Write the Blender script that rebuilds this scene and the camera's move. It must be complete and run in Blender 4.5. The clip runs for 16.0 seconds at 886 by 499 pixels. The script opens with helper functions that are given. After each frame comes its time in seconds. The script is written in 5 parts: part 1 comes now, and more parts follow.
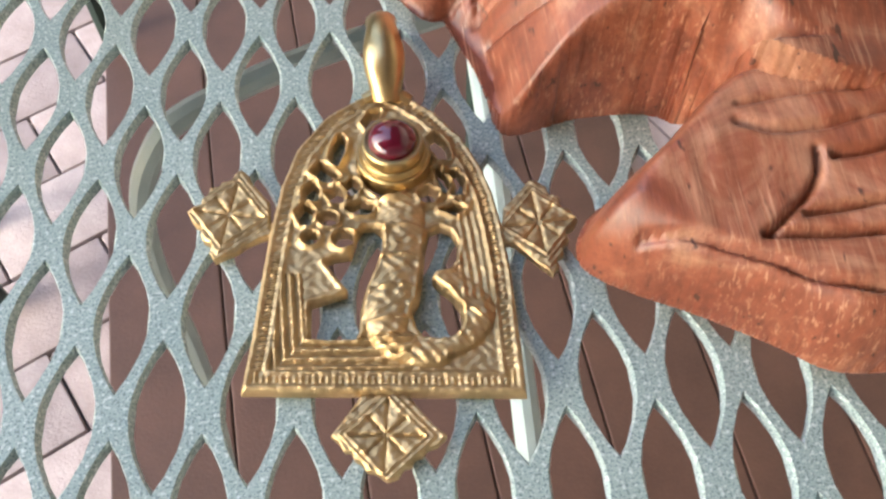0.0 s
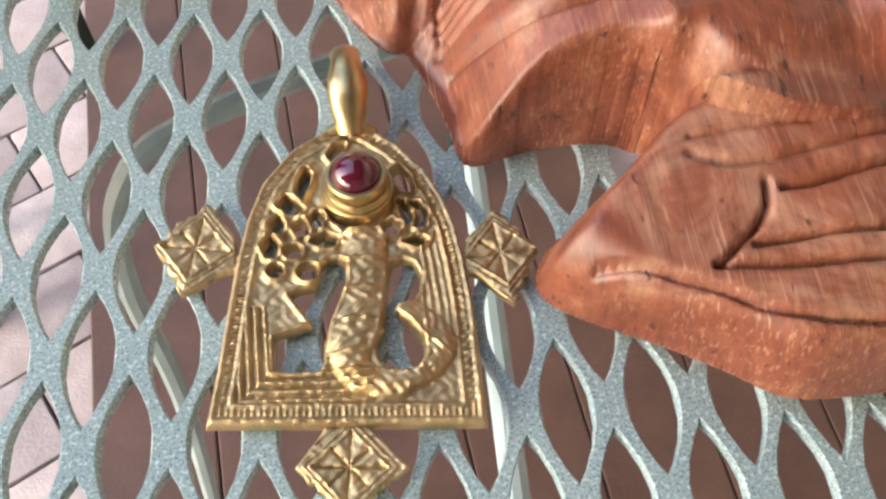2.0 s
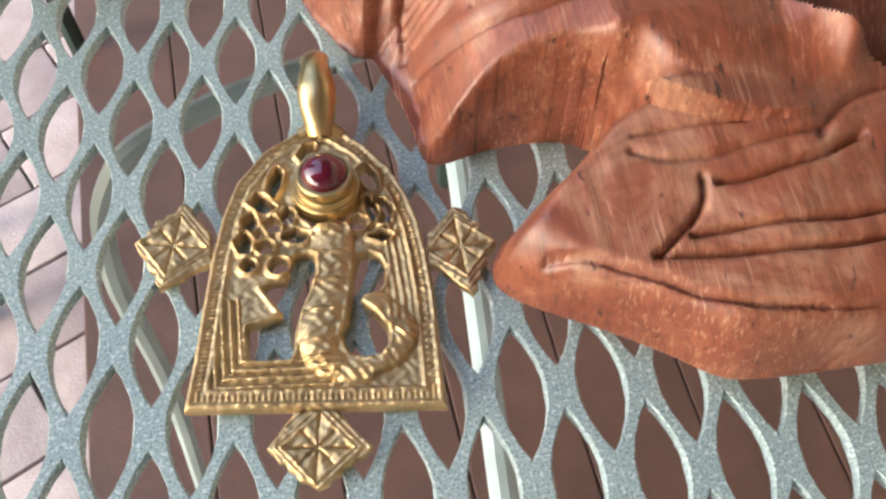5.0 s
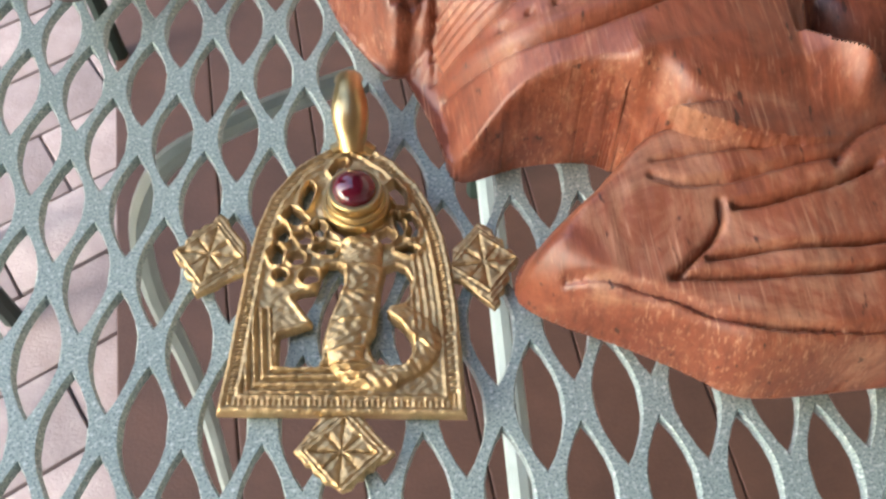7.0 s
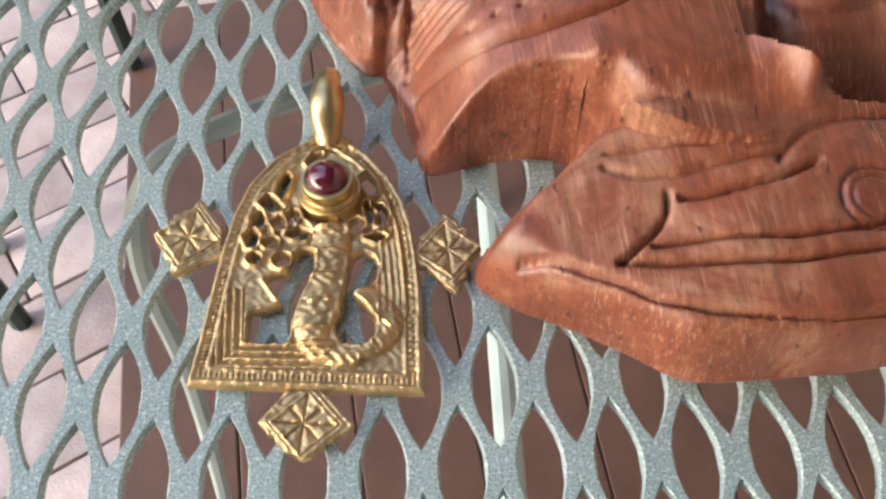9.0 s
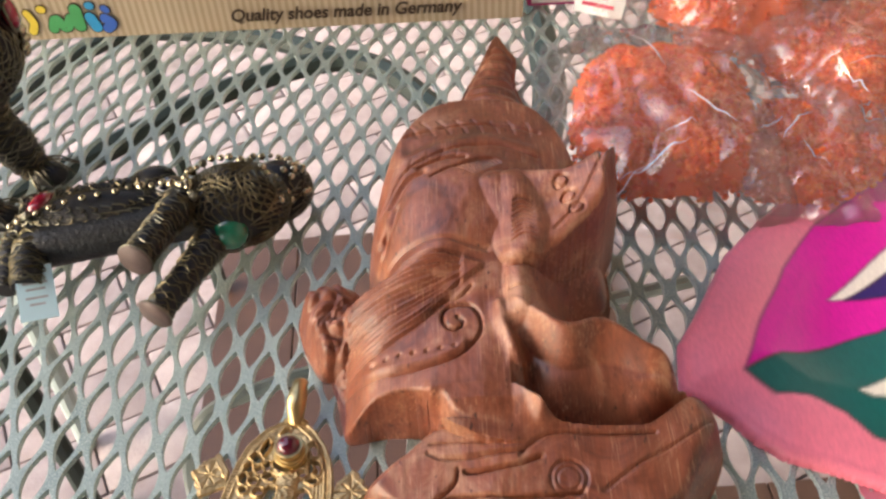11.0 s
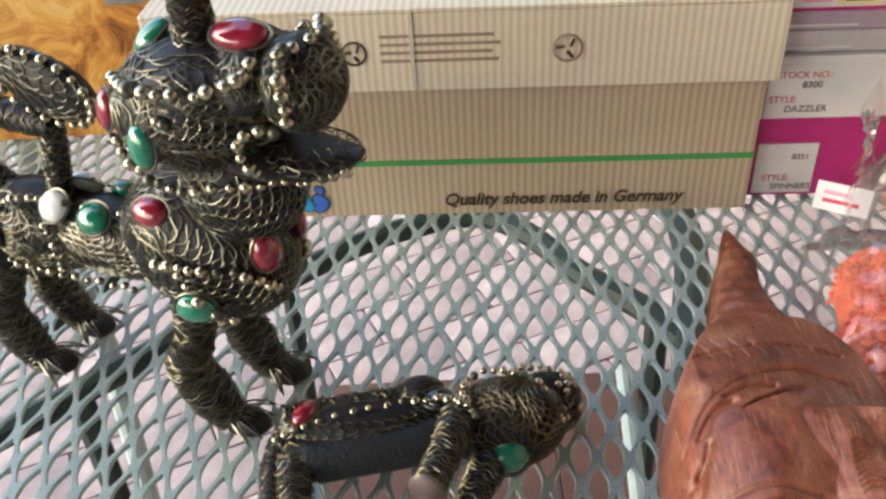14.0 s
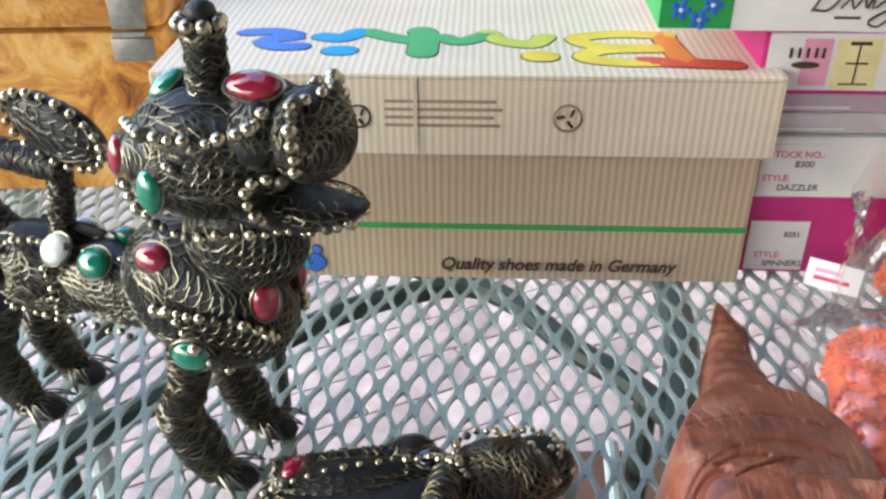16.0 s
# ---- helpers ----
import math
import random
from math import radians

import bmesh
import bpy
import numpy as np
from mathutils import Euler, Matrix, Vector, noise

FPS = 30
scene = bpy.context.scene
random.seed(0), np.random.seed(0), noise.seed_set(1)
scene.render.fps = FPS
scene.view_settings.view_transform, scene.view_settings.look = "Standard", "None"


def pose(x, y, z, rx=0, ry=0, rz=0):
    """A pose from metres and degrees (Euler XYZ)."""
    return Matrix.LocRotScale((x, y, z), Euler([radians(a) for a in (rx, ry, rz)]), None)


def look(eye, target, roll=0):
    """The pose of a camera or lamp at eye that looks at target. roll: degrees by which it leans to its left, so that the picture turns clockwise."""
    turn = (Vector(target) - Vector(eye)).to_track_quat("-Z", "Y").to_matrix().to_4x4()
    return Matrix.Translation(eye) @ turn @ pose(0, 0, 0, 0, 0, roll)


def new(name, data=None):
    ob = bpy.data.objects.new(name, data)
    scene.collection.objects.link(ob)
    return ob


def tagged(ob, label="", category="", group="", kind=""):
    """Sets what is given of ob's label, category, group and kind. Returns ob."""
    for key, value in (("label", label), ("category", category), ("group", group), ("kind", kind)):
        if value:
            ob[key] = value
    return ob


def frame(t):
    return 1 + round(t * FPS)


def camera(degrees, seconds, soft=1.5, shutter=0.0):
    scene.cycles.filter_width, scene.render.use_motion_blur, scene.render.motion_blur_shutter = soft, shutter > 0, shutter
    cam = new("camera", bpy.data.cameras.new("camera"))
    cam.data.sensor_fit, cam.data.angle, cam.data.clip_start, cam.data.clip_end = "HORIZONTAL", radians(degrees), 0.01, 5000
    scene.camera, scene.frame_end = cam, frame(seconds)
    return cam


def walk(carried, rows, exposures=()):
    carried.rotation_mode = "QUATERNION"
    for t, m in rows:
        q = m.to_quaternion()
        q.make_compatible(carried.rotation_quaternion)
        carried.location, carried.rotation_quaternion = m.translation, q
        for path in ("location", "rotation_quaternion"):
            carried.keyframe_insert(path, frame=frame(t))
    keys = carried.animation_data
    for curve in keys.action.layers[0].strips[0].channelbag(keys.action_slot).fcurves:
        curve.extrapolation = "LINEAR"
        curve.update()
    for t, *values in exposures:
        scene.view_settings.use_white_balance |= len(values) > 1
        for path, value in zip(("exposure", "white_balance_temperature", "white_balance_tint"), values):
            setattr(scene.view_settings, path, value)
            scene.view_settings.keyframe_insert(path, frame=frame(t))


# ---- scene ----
cam = camera(52.16, 16.0, soft=2.6)
PATH = [
    (0, look((-0.0540, -0.0230, 0.1203), (-0.0407, 0.0629, -0.0258), 0.54)),
    (0.5, look((-0.0522, -0.0225, 0.1220), (-0.0376, 0.0631, -0.0242), 0.83)),
    (1, look((-0.0508, -0.0225, 0.1225), (-0.0364, 0.0632, -0.0235), 0.61)),
    (1.5, look((-0.0505, -0.0220, 0.1237), (-0.0347, 0.0646, -0.0217), 1.28)),
    (2, look((-0.0502, -0.0220, 0.1242), (-0.0341, 0.0651, -0.0210), 1.31)),
    (2.5, look((-0.0512, -0.0230, 0.1244), (-0.0345, 0.0647, -0.0203), 1.69)),
    (3, look((-0.0531, -0.0193, 0.1200), (-0.0326, 0.0661, -0.0256), 2.96)),
    (3.5, look((-0.0501, -0.0211, 0.1202), (-0.0296, 0.0646, -0.0252), 2.85)),
    (4, look((-0.0456, -0.0234, 0.1236), (-0.0254, 0.0619, -0.0220), 2.71)),
    (6.5, look((-0.0464, -0.0303, 0.1382), (-0.0347, 0.0567, -0.0074), -0.48)),
    (7, look((-0.0455, -0.0296, 0.1375), (-0.0338, 0.0585, -0.0074), -0.40)),
    (7.5, look((-0.0426, -0.0298, 0.1370), (-0.0301, 0.0596, -0.0071), -0.16)),
    (8, look((-0.0441, -0.0309, 0.1357), (-0.0302, 0.0588, -0.0080), 0.67)),
    (10.3, look((-0.0120, -0.0761, 0.2030), (-0.0085, 0.0283, 0.0688), -1.36)),
    (10.5, look((-0.0058, -0.0850, 0.2223), (-0.0020, 0.0275, 0.0949), -1.12)),
    (11, look((0.0098, -0.1069, 0.2599), (0.0071, 0.0153, 0.1417), -3.32)),
    (11.5, look((0.0172, -0.1303, 0.2653), (0.0142, -0.0048, 0.1506), -3.08)),
    (12, look((0.0204, -0.1337, 0.2633), (0.0191, -0.0068, 0.1502), -2.94)),
    (12.5, look((0.0185, -0.1253, 0.2593), (0.0195, 0.0015, 0.1461), -2.45)),
    (13, look((0.0067, -0.1071, 0.2686), (0.0054, 0.0218, 0.1578), -3.50)),
    (13.5, look((-0.0334, -0.0805, 0.2793), (-0.0388, 0.0528, 0.1739), -4.19)),
    (14, look((-0.0865, -0.0676, 0.2783), (-0.0951, 0.0693, 0.1779), -3.20)),
    (14.5, look((-0.1084, -0.0629, 0.2696), (-0.1188, 0.0749, 0.1706), -2.08)),
    (15, look((-0.1079, -0.0586, 0.2711), (-0.1155, 0.0810, 0.1743), -0.89)),
    (15.5, look((-0.1041, -0.0590, 0.2742), (-0.1096, 0.0838, 0.1821), -0.52)),
    (16, look((-0.0905, -0.0742, 0.2749), (-0.0968, 0.0706, 0.1862), -0.32)),
]
walk(cam, PATH, [(0, 2.42, 6250, 7), (4, 2.4, 6250, 7), (8.2, 2.22, 6200, 8), (10.5, 2.48, 6800, 10), (11.2, 2.15, 6900, 10), (12.5, 2.0, 7000, 11), (14, 2.07, 6200, 6), (16, 2.2, 5600, 4)])

# ---- light ----
world = bpy.data.worlds.new("sky")
scene.world = world
world.use_nodes = True
wn = world.node_tree
sky = wn.nodes.new("ShaderNodeTexSky")
sky.sky_type, sky.sun_disc = "NISHITA", False
sky.sun_elevation, sky.sun_rotation = radians(30), radians(-109)
sky.air_density, sky.dust_density, sky.ozone_density = 1.0, 3.0, 1.0
wn.links.new(sky.outputs[0], wn.nodes["Background"].inputs[0])
wn.nodes["Background"].inputs[1].default_value = 0.15
sun = new("sun", bpy.data.lights.new("sun", "SUN"))
sun.data.energy, sun.data.angle, sun.data.color = 0.5, radians(12), (1.0, 0.94, 0.9)
SUN_FROM = Vector((-0.87, -0.3, 0.515))
sun.matrix_world = look(SUN_FROM * 3, (0, 0, 0))


# ---- materials ----
def nodes_of(name):
    m = bpy.data.materials.new(name)
    m.use_nodes = True
    nt = m.node_tree
    return m, nt, nt.nodes["Principled BSDF"]


def coords(nt, scale=(1, 1, 1), turn=(0, 0, 0)):
    tc, mp = nt.nodes.new("ShaderNodeTexCoord"), nt.nodes.new("ShaderNodeMapping")
    mp.inputs["Scale"].default_value, mp.inputs["Rotation"].default_value = scale, [radians(a) for a in turn]
    nt.links.new(tc.outputs["Object"], mp.inputs[0])
    return mp.outputs[0]


def noise_of(nt, vec, scale, detail=4.0, rough=0.55, distort=0.0):
    n = nt.nodes.new("ShaderNodeTexNoise")
    n.inputs["Scale"].default_value, n.inputs["Detail"].default_value = scale, detail
    n.inputs["Roughness"].default_value, n.inputs["Distortion"].default_value = rough, distort
    nt.links.new(vec, n.inputs["Vector"])
    return n.outputs[0]


def ramp(nt, fac, stops):
    r = nt.nodes.new("ShaderNodeValToRGB")
    while len(r.color_ramp.elements) < len(stops):
        r.color_ramp.elements.new(0.5)
    for e, (p, c) in zip(r.color_ramp.elements, stops):
        e.position, e.color = p, (*c, 1) if len(c) == 3 else c
    nt.links.new(fac, r.inputs[0])
    return r.outputs[0]


def mixed(nt, fac, a, b, blend="MIX"):
    m = nt.nodes.new("ShaderNodeMix")
    m.data_type, m.blend_type = "RGBA", blend
    for sock, v in ((m.inputs[0], fac), (m.inputs[6], a), (m.inputs[7], b)):
        if isinstance(v, (int, float)):
            sock.default_value = v
        elif isinstance(v, tuple):
            sock.default_value = (*v, 1)
        else:
            nt.links.new(v, sock)
    return m.outputs[2]


def bumped(nt, bsdf, height, strength=0.3, distance=0.001):
    b = nt.nodes.new("ShaderNodeBump")
    b.inputs["Strength"].default_value, b.inputs["Distance"].default_value = strength, distance
    nt.links.new(height, b.inputs["Height"])
    nt.links.new(b.outputs[0], bsdf.inputs["Normal"])


def surface(name, col, rough=0.5, metal=0.0, vary=0.25, scale=60.0, fine=600.0, bump=0.2, depth=0.0004, coat=0.0):
    """Plain paint, metal, card or cloth: one colour with large stains and fine grain."""
    m, nt, b = nodes_of(name)
    v = coords(nt)
    dark, pale = tuple(c * (1 - vary) for c in col), tuple(min(1, c * (1 + vary * 0.7)) for c in col)
    big = ramp(nt, noise_of(nt, v, scale, 5), [(0.3, dark), (0.7, pale)])
    grain = noise_of(nt, v, fine, 2)
    nt.links.new(mixed(nt, vary * 0.6, big, ramp(nt, grain, [(0.35, dark), (0.65, pale)]), "MULTIPLY" if metal < 0 else "MIX"), b.inputs["Base Color"])
    b.inputs["Roughness"].default_value, b.inputs["Metallic"].default_value = rough, metal
    b.inputs["Coat Weight"].default_value = coat
    if bump:
        bumped(nt, b, grain, bump, depth)
    return m


def speckled(name):
    m, nt, b = nodes_of(name)
    v = coords(nt)
    fleck = noise_of(nt, v, 2600, 1.5, 0.5)
    fine = noise_of(nt, v, 1500, 2)
    base = ramp(nt, noise_of(nt, v, 30, 4), [(0.3, (0.29, 0.375, 0.355)), (0.7, (0.375, 0.465, 0.44))])
    col = mixed(nt, ramp(nt, fleck, [(0.38, (1, 1, 1)), (0.47, (0, 0, 0))]), base, (0.14, 0.2, 0.2))
    col = mixed(nt, ramp(nt, fine, [(0.56, (0, 0, 0)), (0.66, (1, 1, 1))]), col, (0.6, 0.68, 0.66))
    nt.links.new(col, b.inputs["Base Color"])
    b.inputs["Roughness"].default_value, b.inputs["Coat Weight"].default_value, b.inputs["Coat Roughness"].default_value = 0.42, 0.35, 0.25
    bumped(nt, b, fine, 0.3, 0.0003)
    return m


def carved_wood(name):
    """Oiled red-brown wood: grain along the head, pale rubbed patches, knife scratches, dark pores and stains."""
    m, nt, b = nodes_of(name)
    v = coords(nt, (1, 1, 1), (0, 0, 12))
    grain = noise_of(nt, coords(nt, (1100, 60, 260), (0, 0, 8)), 1.0, 6, 0.7, 0.5)
    streak = noise_of(nt, coords(nt, (260, 26, 120), (0, 0, 14)), 1.0, 5, 0.65, 1.2)
    patch = noise_of(nt, v, 34, 9, 0.72, 0.9)
    col = ramp(nt, patch, [(0.36, (0.095, 0.025, 0.013)), (0.46, (0.185, 0.049, 0.023)), (0.55, (0.245, 0.076, 0.037)), (0.66, (0.38, 0.185, 0.11))])
    col = mixed(nt, 0.4, col, ramp(nt, streak, [(0.3, (0.5, 0.4, 0.36)), (0.52, (1.0, 1.0, 1.0)), (0.7, (1.35, 1.25, 1.15))]), "MULTIPLY")
    col = mixed(nt, 0.45, col, ramp(nt, grain, [(0.32, (0.4, 0.32, 0.28)), (0.5, (1.0, 1.0, 1.0)), (0.72, (1.45, 1.4, 1.3))]), "MULTIPLY")
    scratch = noise_of(nt, coords(nt, (2400, 50, 600), (0, 0, -32)), 1.0, 2, 0.5, 0.5)
    where = noise_of(nt, v, 55, 3)
    worn = mixed(nt, 1.0, ramp(nt, scratch, [(0.57, (0, 0, 0)), (0.7, (0.75, 0.75, 0.75))]), ramp(nt, where, [(0.42, (0, 0, 0)), (0.6, (1, 1, 1))]), "MULTIPLY")
    col = mixed(nt, worn, col, (0.5, 0.26, 0.16))
    pores = noise_of(nt, coords(nt, (700, 190, 400), (0, 0, 8)), 1.0, 2)
    col = mixed(nt, ramp(nt, pores, [(0.27, (0.9, 0.9, 0.9)), (0.33, (0, 0, 0))]), col, (0.045, 0.012, 0.007))
    nt.links.new(col, b.inputs["Base Color"])
    b.inputs["Coat Weight"].default_value, b.inputs["Coat Roughness"].default_value = 0.22, 0.3
    nt.links.new(ramp(nt, patch, [(0.3, (0.34, 0.34, 0.34)), (0.8, (0.6, 0.6, 0.6))]), b.inputs["Roughness"])
    bumped(nt, b, mixed(nt, 0.5, mixed(nt, 0.5, grain, scratch), patch), 0.3, 0.0008)
    return m


def striped_card(name, pale, dark, pitch):
    m, nt, b = nodes_of(name)
    w = nt.nodes.new("ShaderNodeTexWave")
    w.wave_type, w.bands_direction, w.wave_profile = "BANDS", "X", "SIN"
    w.inputs["Scale"].default_value, w.inputs["Distortion"].default_value = 2 * math.pi / 20 / pitch, 0.15
    w.inputs["Detail Scale"].default_value = 3.0
    v = coords(nt)
    nt.links.new(v, w.inputs["Vector"])
    col = ramp(nt, w.outputs[1], [(0.35, dark), (0.62, pale)])
    col = mixed(nt, 0.35, col, ramp(nt, noise_of(nt, v, 25, 5), [(0.3, (0.78, 0.76, 0.74)), (0.7, (1, 1, 1))]), "MULTIPLY")
    nt.links.new(col, b.inputs["Base Color"])
    b.inputs["Roughness"].default_value = 0.55
    bumped(nt, b, w.outputs[1], 0.12, 0.0004)
    return m


def brick_mat(name):
    m, nt, b = nodes_of(name)
    info = nt.nodes.new("ShaderNodeObjectInfo")
    v = coords(nt)
    own = ramp(nt, info.outputs["Random"], [(0.0, (0.32, 0.265, 0.265)), (0.5, (0.37, 0.31, 0.31)), (1.0, (0.41, 0.355, 0.355))])
    col = mixed(nt, 0.6, own, ramp(nt, noise_of(nt, v, 30, 6), [(0.3, (0.6, 0.55, 0.55)), (0.7, (1.1, 1.1, 1.1))]), "MULTIPLY")
    nt.links.new(col, b.inputs["Base Color"])
    b.inputs["Roughness"].default_value = 0.85
    bumped(nt, b, noise_of(nt, v, 300, 4), 0.5, 0.002)
    return m


def film_mat(name):
    """Clear crumpled plastic film: see-through with a gloss that grows at grazing angles."""
    m, nt, b = nodes_of(name)
    nt.nodes.remove(b)
    clear, shine, mix, fres = (nt.nodes.new("ShaderNode" + k) for k in ("BsdfTransparent", "BsdfGlossy", "MixShader", "Fresnel"))
    clear.inputs[0].default_value = (1.0, 1.0, 1.0, 1)
    shine.inputs["Roughness"].default_value = 0.07
    bump = nt.nodes.new("ShaderNodeBump")
    v = coords(nt)
    bump.inputs["Strength"].default_value, bump.inputs["Distance"].default_value = 0.5, 0.006
    nt.links.new(noise_of(nt, v, 38, 2, 0.45, 0.8), bump.inputs["Height"])
    nt.links.new(bump.outputs[0], shine.inputs["Normal"])
    fres.inputs["IOR"].default_value = 1.8
    milk, haze = nt.nodes.new("ShaderNodeBsdfDiffuse"), nt.nodes.new("ShaderNodeMixShader")
    milk.inputs[0].default_value, haze.inputs[0].default_value = (0.85, 0.8, 0.85, 1), 0.09
    nt.links.new(clear.outputs[0], haze.inputs[1])
    nt.links.new(milk.outputs[0], haze.inputs[2])
    for a, z in ((fres.outputs[0], mix.inputs[0]), (haze.outputs[0], mix.inputs[1]), (shine.outputs[0], mix.inputs[2])):
        nt.links.new(a, z)
    nt.links.new(mix.outputs[0], nt.nodes["Material Output"].inputs[0])
    return m


def gem_mat(name, col, rough=0.08, through_light=0.0):
    m, nt, b = nodes_of(name)
    v = coords(nt)
    nt.links.new(ramp(nt, noise_of(nt, v, 160, 4), [(0.3, tuple(c * 0.6 for c in col)), (0.75, tuple(c * 1.25 for c in col))]), b.inputs["Base Color"])
    b.inputs["Roughness"].default_value, b.inputs["Coat Weight"].default_value = rough, 1.0
    b.inputs["Coat Roughness"].default_value, b.inputs["Transmission Weight"].default_value = 0.05, through_light
    return m


def print_mat(name):
    """Silk with a printed pattern held in the mesh's colour layer."""
    m, nt, b = nodes_of(name)
    a = nt.nodes.new("ShaderNodeAttribute")
    a.attribute_name = "print"
    v = coords(nt)
    weave = noise_of(nt, coords(nt, (900, 250, 500), (0, 0, 30)), 1.0, 3)
    nt.links.new(mixed(nt, 0.4, a.outputs["Color"], ramp(nt, weave, [(0.3, (0.75, 0.75, 0.75)), (0.7, (1.1, 1.1, 1.1))]), "MULTIPLY"), b.inputs["Base Color"])
    b.inputs["Roughness"].default_value, b.inputs["Sheen Weight"].default_value = 0.3, 0.2
    b.inputs["Anisotropic"].default_value, b.inputs["Specular IOR Level"].default_value = 0.5, 0.35
    bumped(nt, b, weave, 0.15, 0.0004)
    return m


def burnt_gold(name):
    m, nt, b = nodes_of(name)
    v = coords(nt)
    n = noise_of(nt, v, 30, 8, 0.72, 1.2)
    col = ramp(nt, n, [(0.32, (0.1, 0.03, 0.01)), (0.43, (0.48, 0.2, 0.035)), (0.55, (0.72, 0.4, 0.09)), (0.7, (0.8, 0.6, 0.28))])
    nt.links.new(col, b.inputs["Base Color"])
    b.inputs["Roughness"].default_value = 0.4
    bumped(nt, b, n, 0.2, 0.001)
    return m


def bead_mat(name):
    """Small glassy beads, each of a slightly different orange."""
    m, nt, b = nodes_of(name)
    geo = nt.nodes.new("ShaderNodeNewGeometry")
    own = ramp(nt, geo.outputs["Random Per Island"], [(0.0, (0.95, 0.13, 0.02)), (0.5, (1.0, 0.19, 0.03)), (1.0, (1.0, 0.28, 0.05))])
    stain = ramp(nt, noise_of(nt, coords(nt), 40, 4), [(0.3, (0.85, 0.8, 0.8)), (0.7, (1.1, 1.1, 1.1))])
    nt.links.new(mixed(nt, 0.7, own, stain, "MULTIPLY"), b.inputs["Base Color"])
    b.inputs["Roughness"].default_value, b.inputs["Specular IOR Level"].default_value = 0.55, 0.3
    return m


COAT = speckled("speckled_powder_coat")
FRAME = surface("frame_coat", (0.34, 0.41, 0.4), 0.4, 0, 0.15, 40, 900)
WOOD = carved_wood("red_brown_wood")
GOLD = surface("old_gold", (0.55, 0.405, 0.215), 0.52, 1.0, 0.32, 160, 1400, 0.35, 0.0003)
GILT = surface("bright_gold", (0.6, 0.45, 0.22), 0.34, 1.0, 0.2, 200, 1500, 0.2, 0.0002)
BLACK_METAL = surface("blackened_metal", (0.02, 0.02, 0.023), 0.5, 0.4, 0.5, 90, 900, 0.5, 0.0006)
WIRE = surface("tarnished_wire", (0.17, 0.165, 0.13), 0.36, 0.9, 0.45, 120, 1200, 0.2, 0.0002)
BRASS_WIRE = surface("brass_wire", (0.14, 0.122, 0.08), 0.38, 0.9, 0.45, 120, 1200, 0.2, 0.0002)
BEAD = surface("bright_bead_metal", (0.5, 0.45, 0.33), 0.26, 1.0, 0.5, 260, 1500, 0.1, 0.0002)
RED_GEM = gem_mat("red_glass", (0.28, 0.012, 0.035))
GREEN_GEM = gem_mat("green_glass", (0.01, 0.2, 0.115))
WHITE_GEM = surface("white_glass", (0.9, 0.9, 0.88), 0.15, 0, 0.05, 200, 900, 0.0, 0.0001, 1.0)
DARK_EYE = gem_mat("dark_blue_glass", (0.012, 0.014, 0.03))
GARNET = gem_mat("garnet", (0.16, 0.008, 0.03), 0.05, 0.3)
BLUE_BODY = surface("blue_black_lacquer", (0.009, 0.011, 0.015), 0.5, 0.2, 0.6, 60, 500, 0.6, 0.001)
SOLE = surface("brown_sole", (0.12, 0.085, 0.08), 0.55, 0.2, 0.35, 120, 900, 0.3)
CARD = striped_card("striped_kraft_card", (0.6, 0.5, 0.375), (0.47, 0.37, 0.255), 0.0039)
LID_CARD = striped_card("pale_striped_card", (0.8, 0.74, 0.62), (0.69, 0.59, 0.45), 0.0039)
RAW_CARD = surface("raw_card_edge", (0.68, 0.62, 0.52), 0.8, 0, 0.2, 80, 900)
INK = surface("brown_black_ink", (0.06, 0.035, 0.02), 0.6, 0, 0.2)
GREY_INK = surface("grey_brown_ink", (0.33, 0.26, 0.19), 0.6, 0, 0.2)
GREEN_INK = surface("green_ink", (0.06, 0.36, 0.09), 0.5, 0, 0.15)
PAPER = surface("white_label_paper", (0.78, 0.77, 0.76), 0.55, 0, 0.06, 40, 900, 0.05)
MAGENTA = surface("magenta_card", (0.5, 0.02, 0.2), 0.45, 0, 0.18)
PINK = surface("pale_pink_print", (0.75, 0.36, 0.5), 0.5, 0, 0.1)
YELLOW = surface("pale_yellow_print", (0.78, 0.72, 0.36), 0.5, 0, 0.1)
RED_INK = surface("red_ink", (0.6, 0.06, 0.12), 0.5, 0, 0.1)
GREEN_CARD = surface("green_card", (0.04, 0.33, 0.07), 0.4, 0, 0.2)
BLUE_INK = surface("blue_ink", (0.03, 0.15, 0.6), 0.5, 0, 0.2)
TAG = surface("pale_blue_tag", (0.6, 0.84, 0.9), 0.6, 0, 0.05, 40, 900, 0.05)
BRICK = brick_mat("pink_brick")
SAND = surface("joint_sand", (0.3, 0.25, 0.24), 0.95, 0, 0.4, 30, 400, 0.5, 0.002)
# Tone of the shaded paving, given to the planks as their colour.
FLOOR_SHADE = surface("floor_shade_brown", (0.075, 0.036, 0.025), 0.6, 0, 0.3, 14, 300, 0.3, 0.001)
DARK_GREEN = surface("dark_green_steel", (0.01, 0.024, 0.019), 0.6, 0.0, 0.3)
FILM = film_mat("clear_film")
ORANGE = bead_mat("orange_bead")
# White paint for the glints along the film's folds.
CREASE_GLINT = surface("crease_glint_white", (0.93, 0.88, 0.89), 0.12, 0, 0.05, 90, 700, 0.1, 0.0003, 1.0)
SILK = print_mat("printed_silk")
TIN = burnt_gold("burnt_gold_leather")
STEEL = surface("dull_steel", (0.45, 0.42, 0.36), 0.35, 1.0, 0.3, 150, 900)
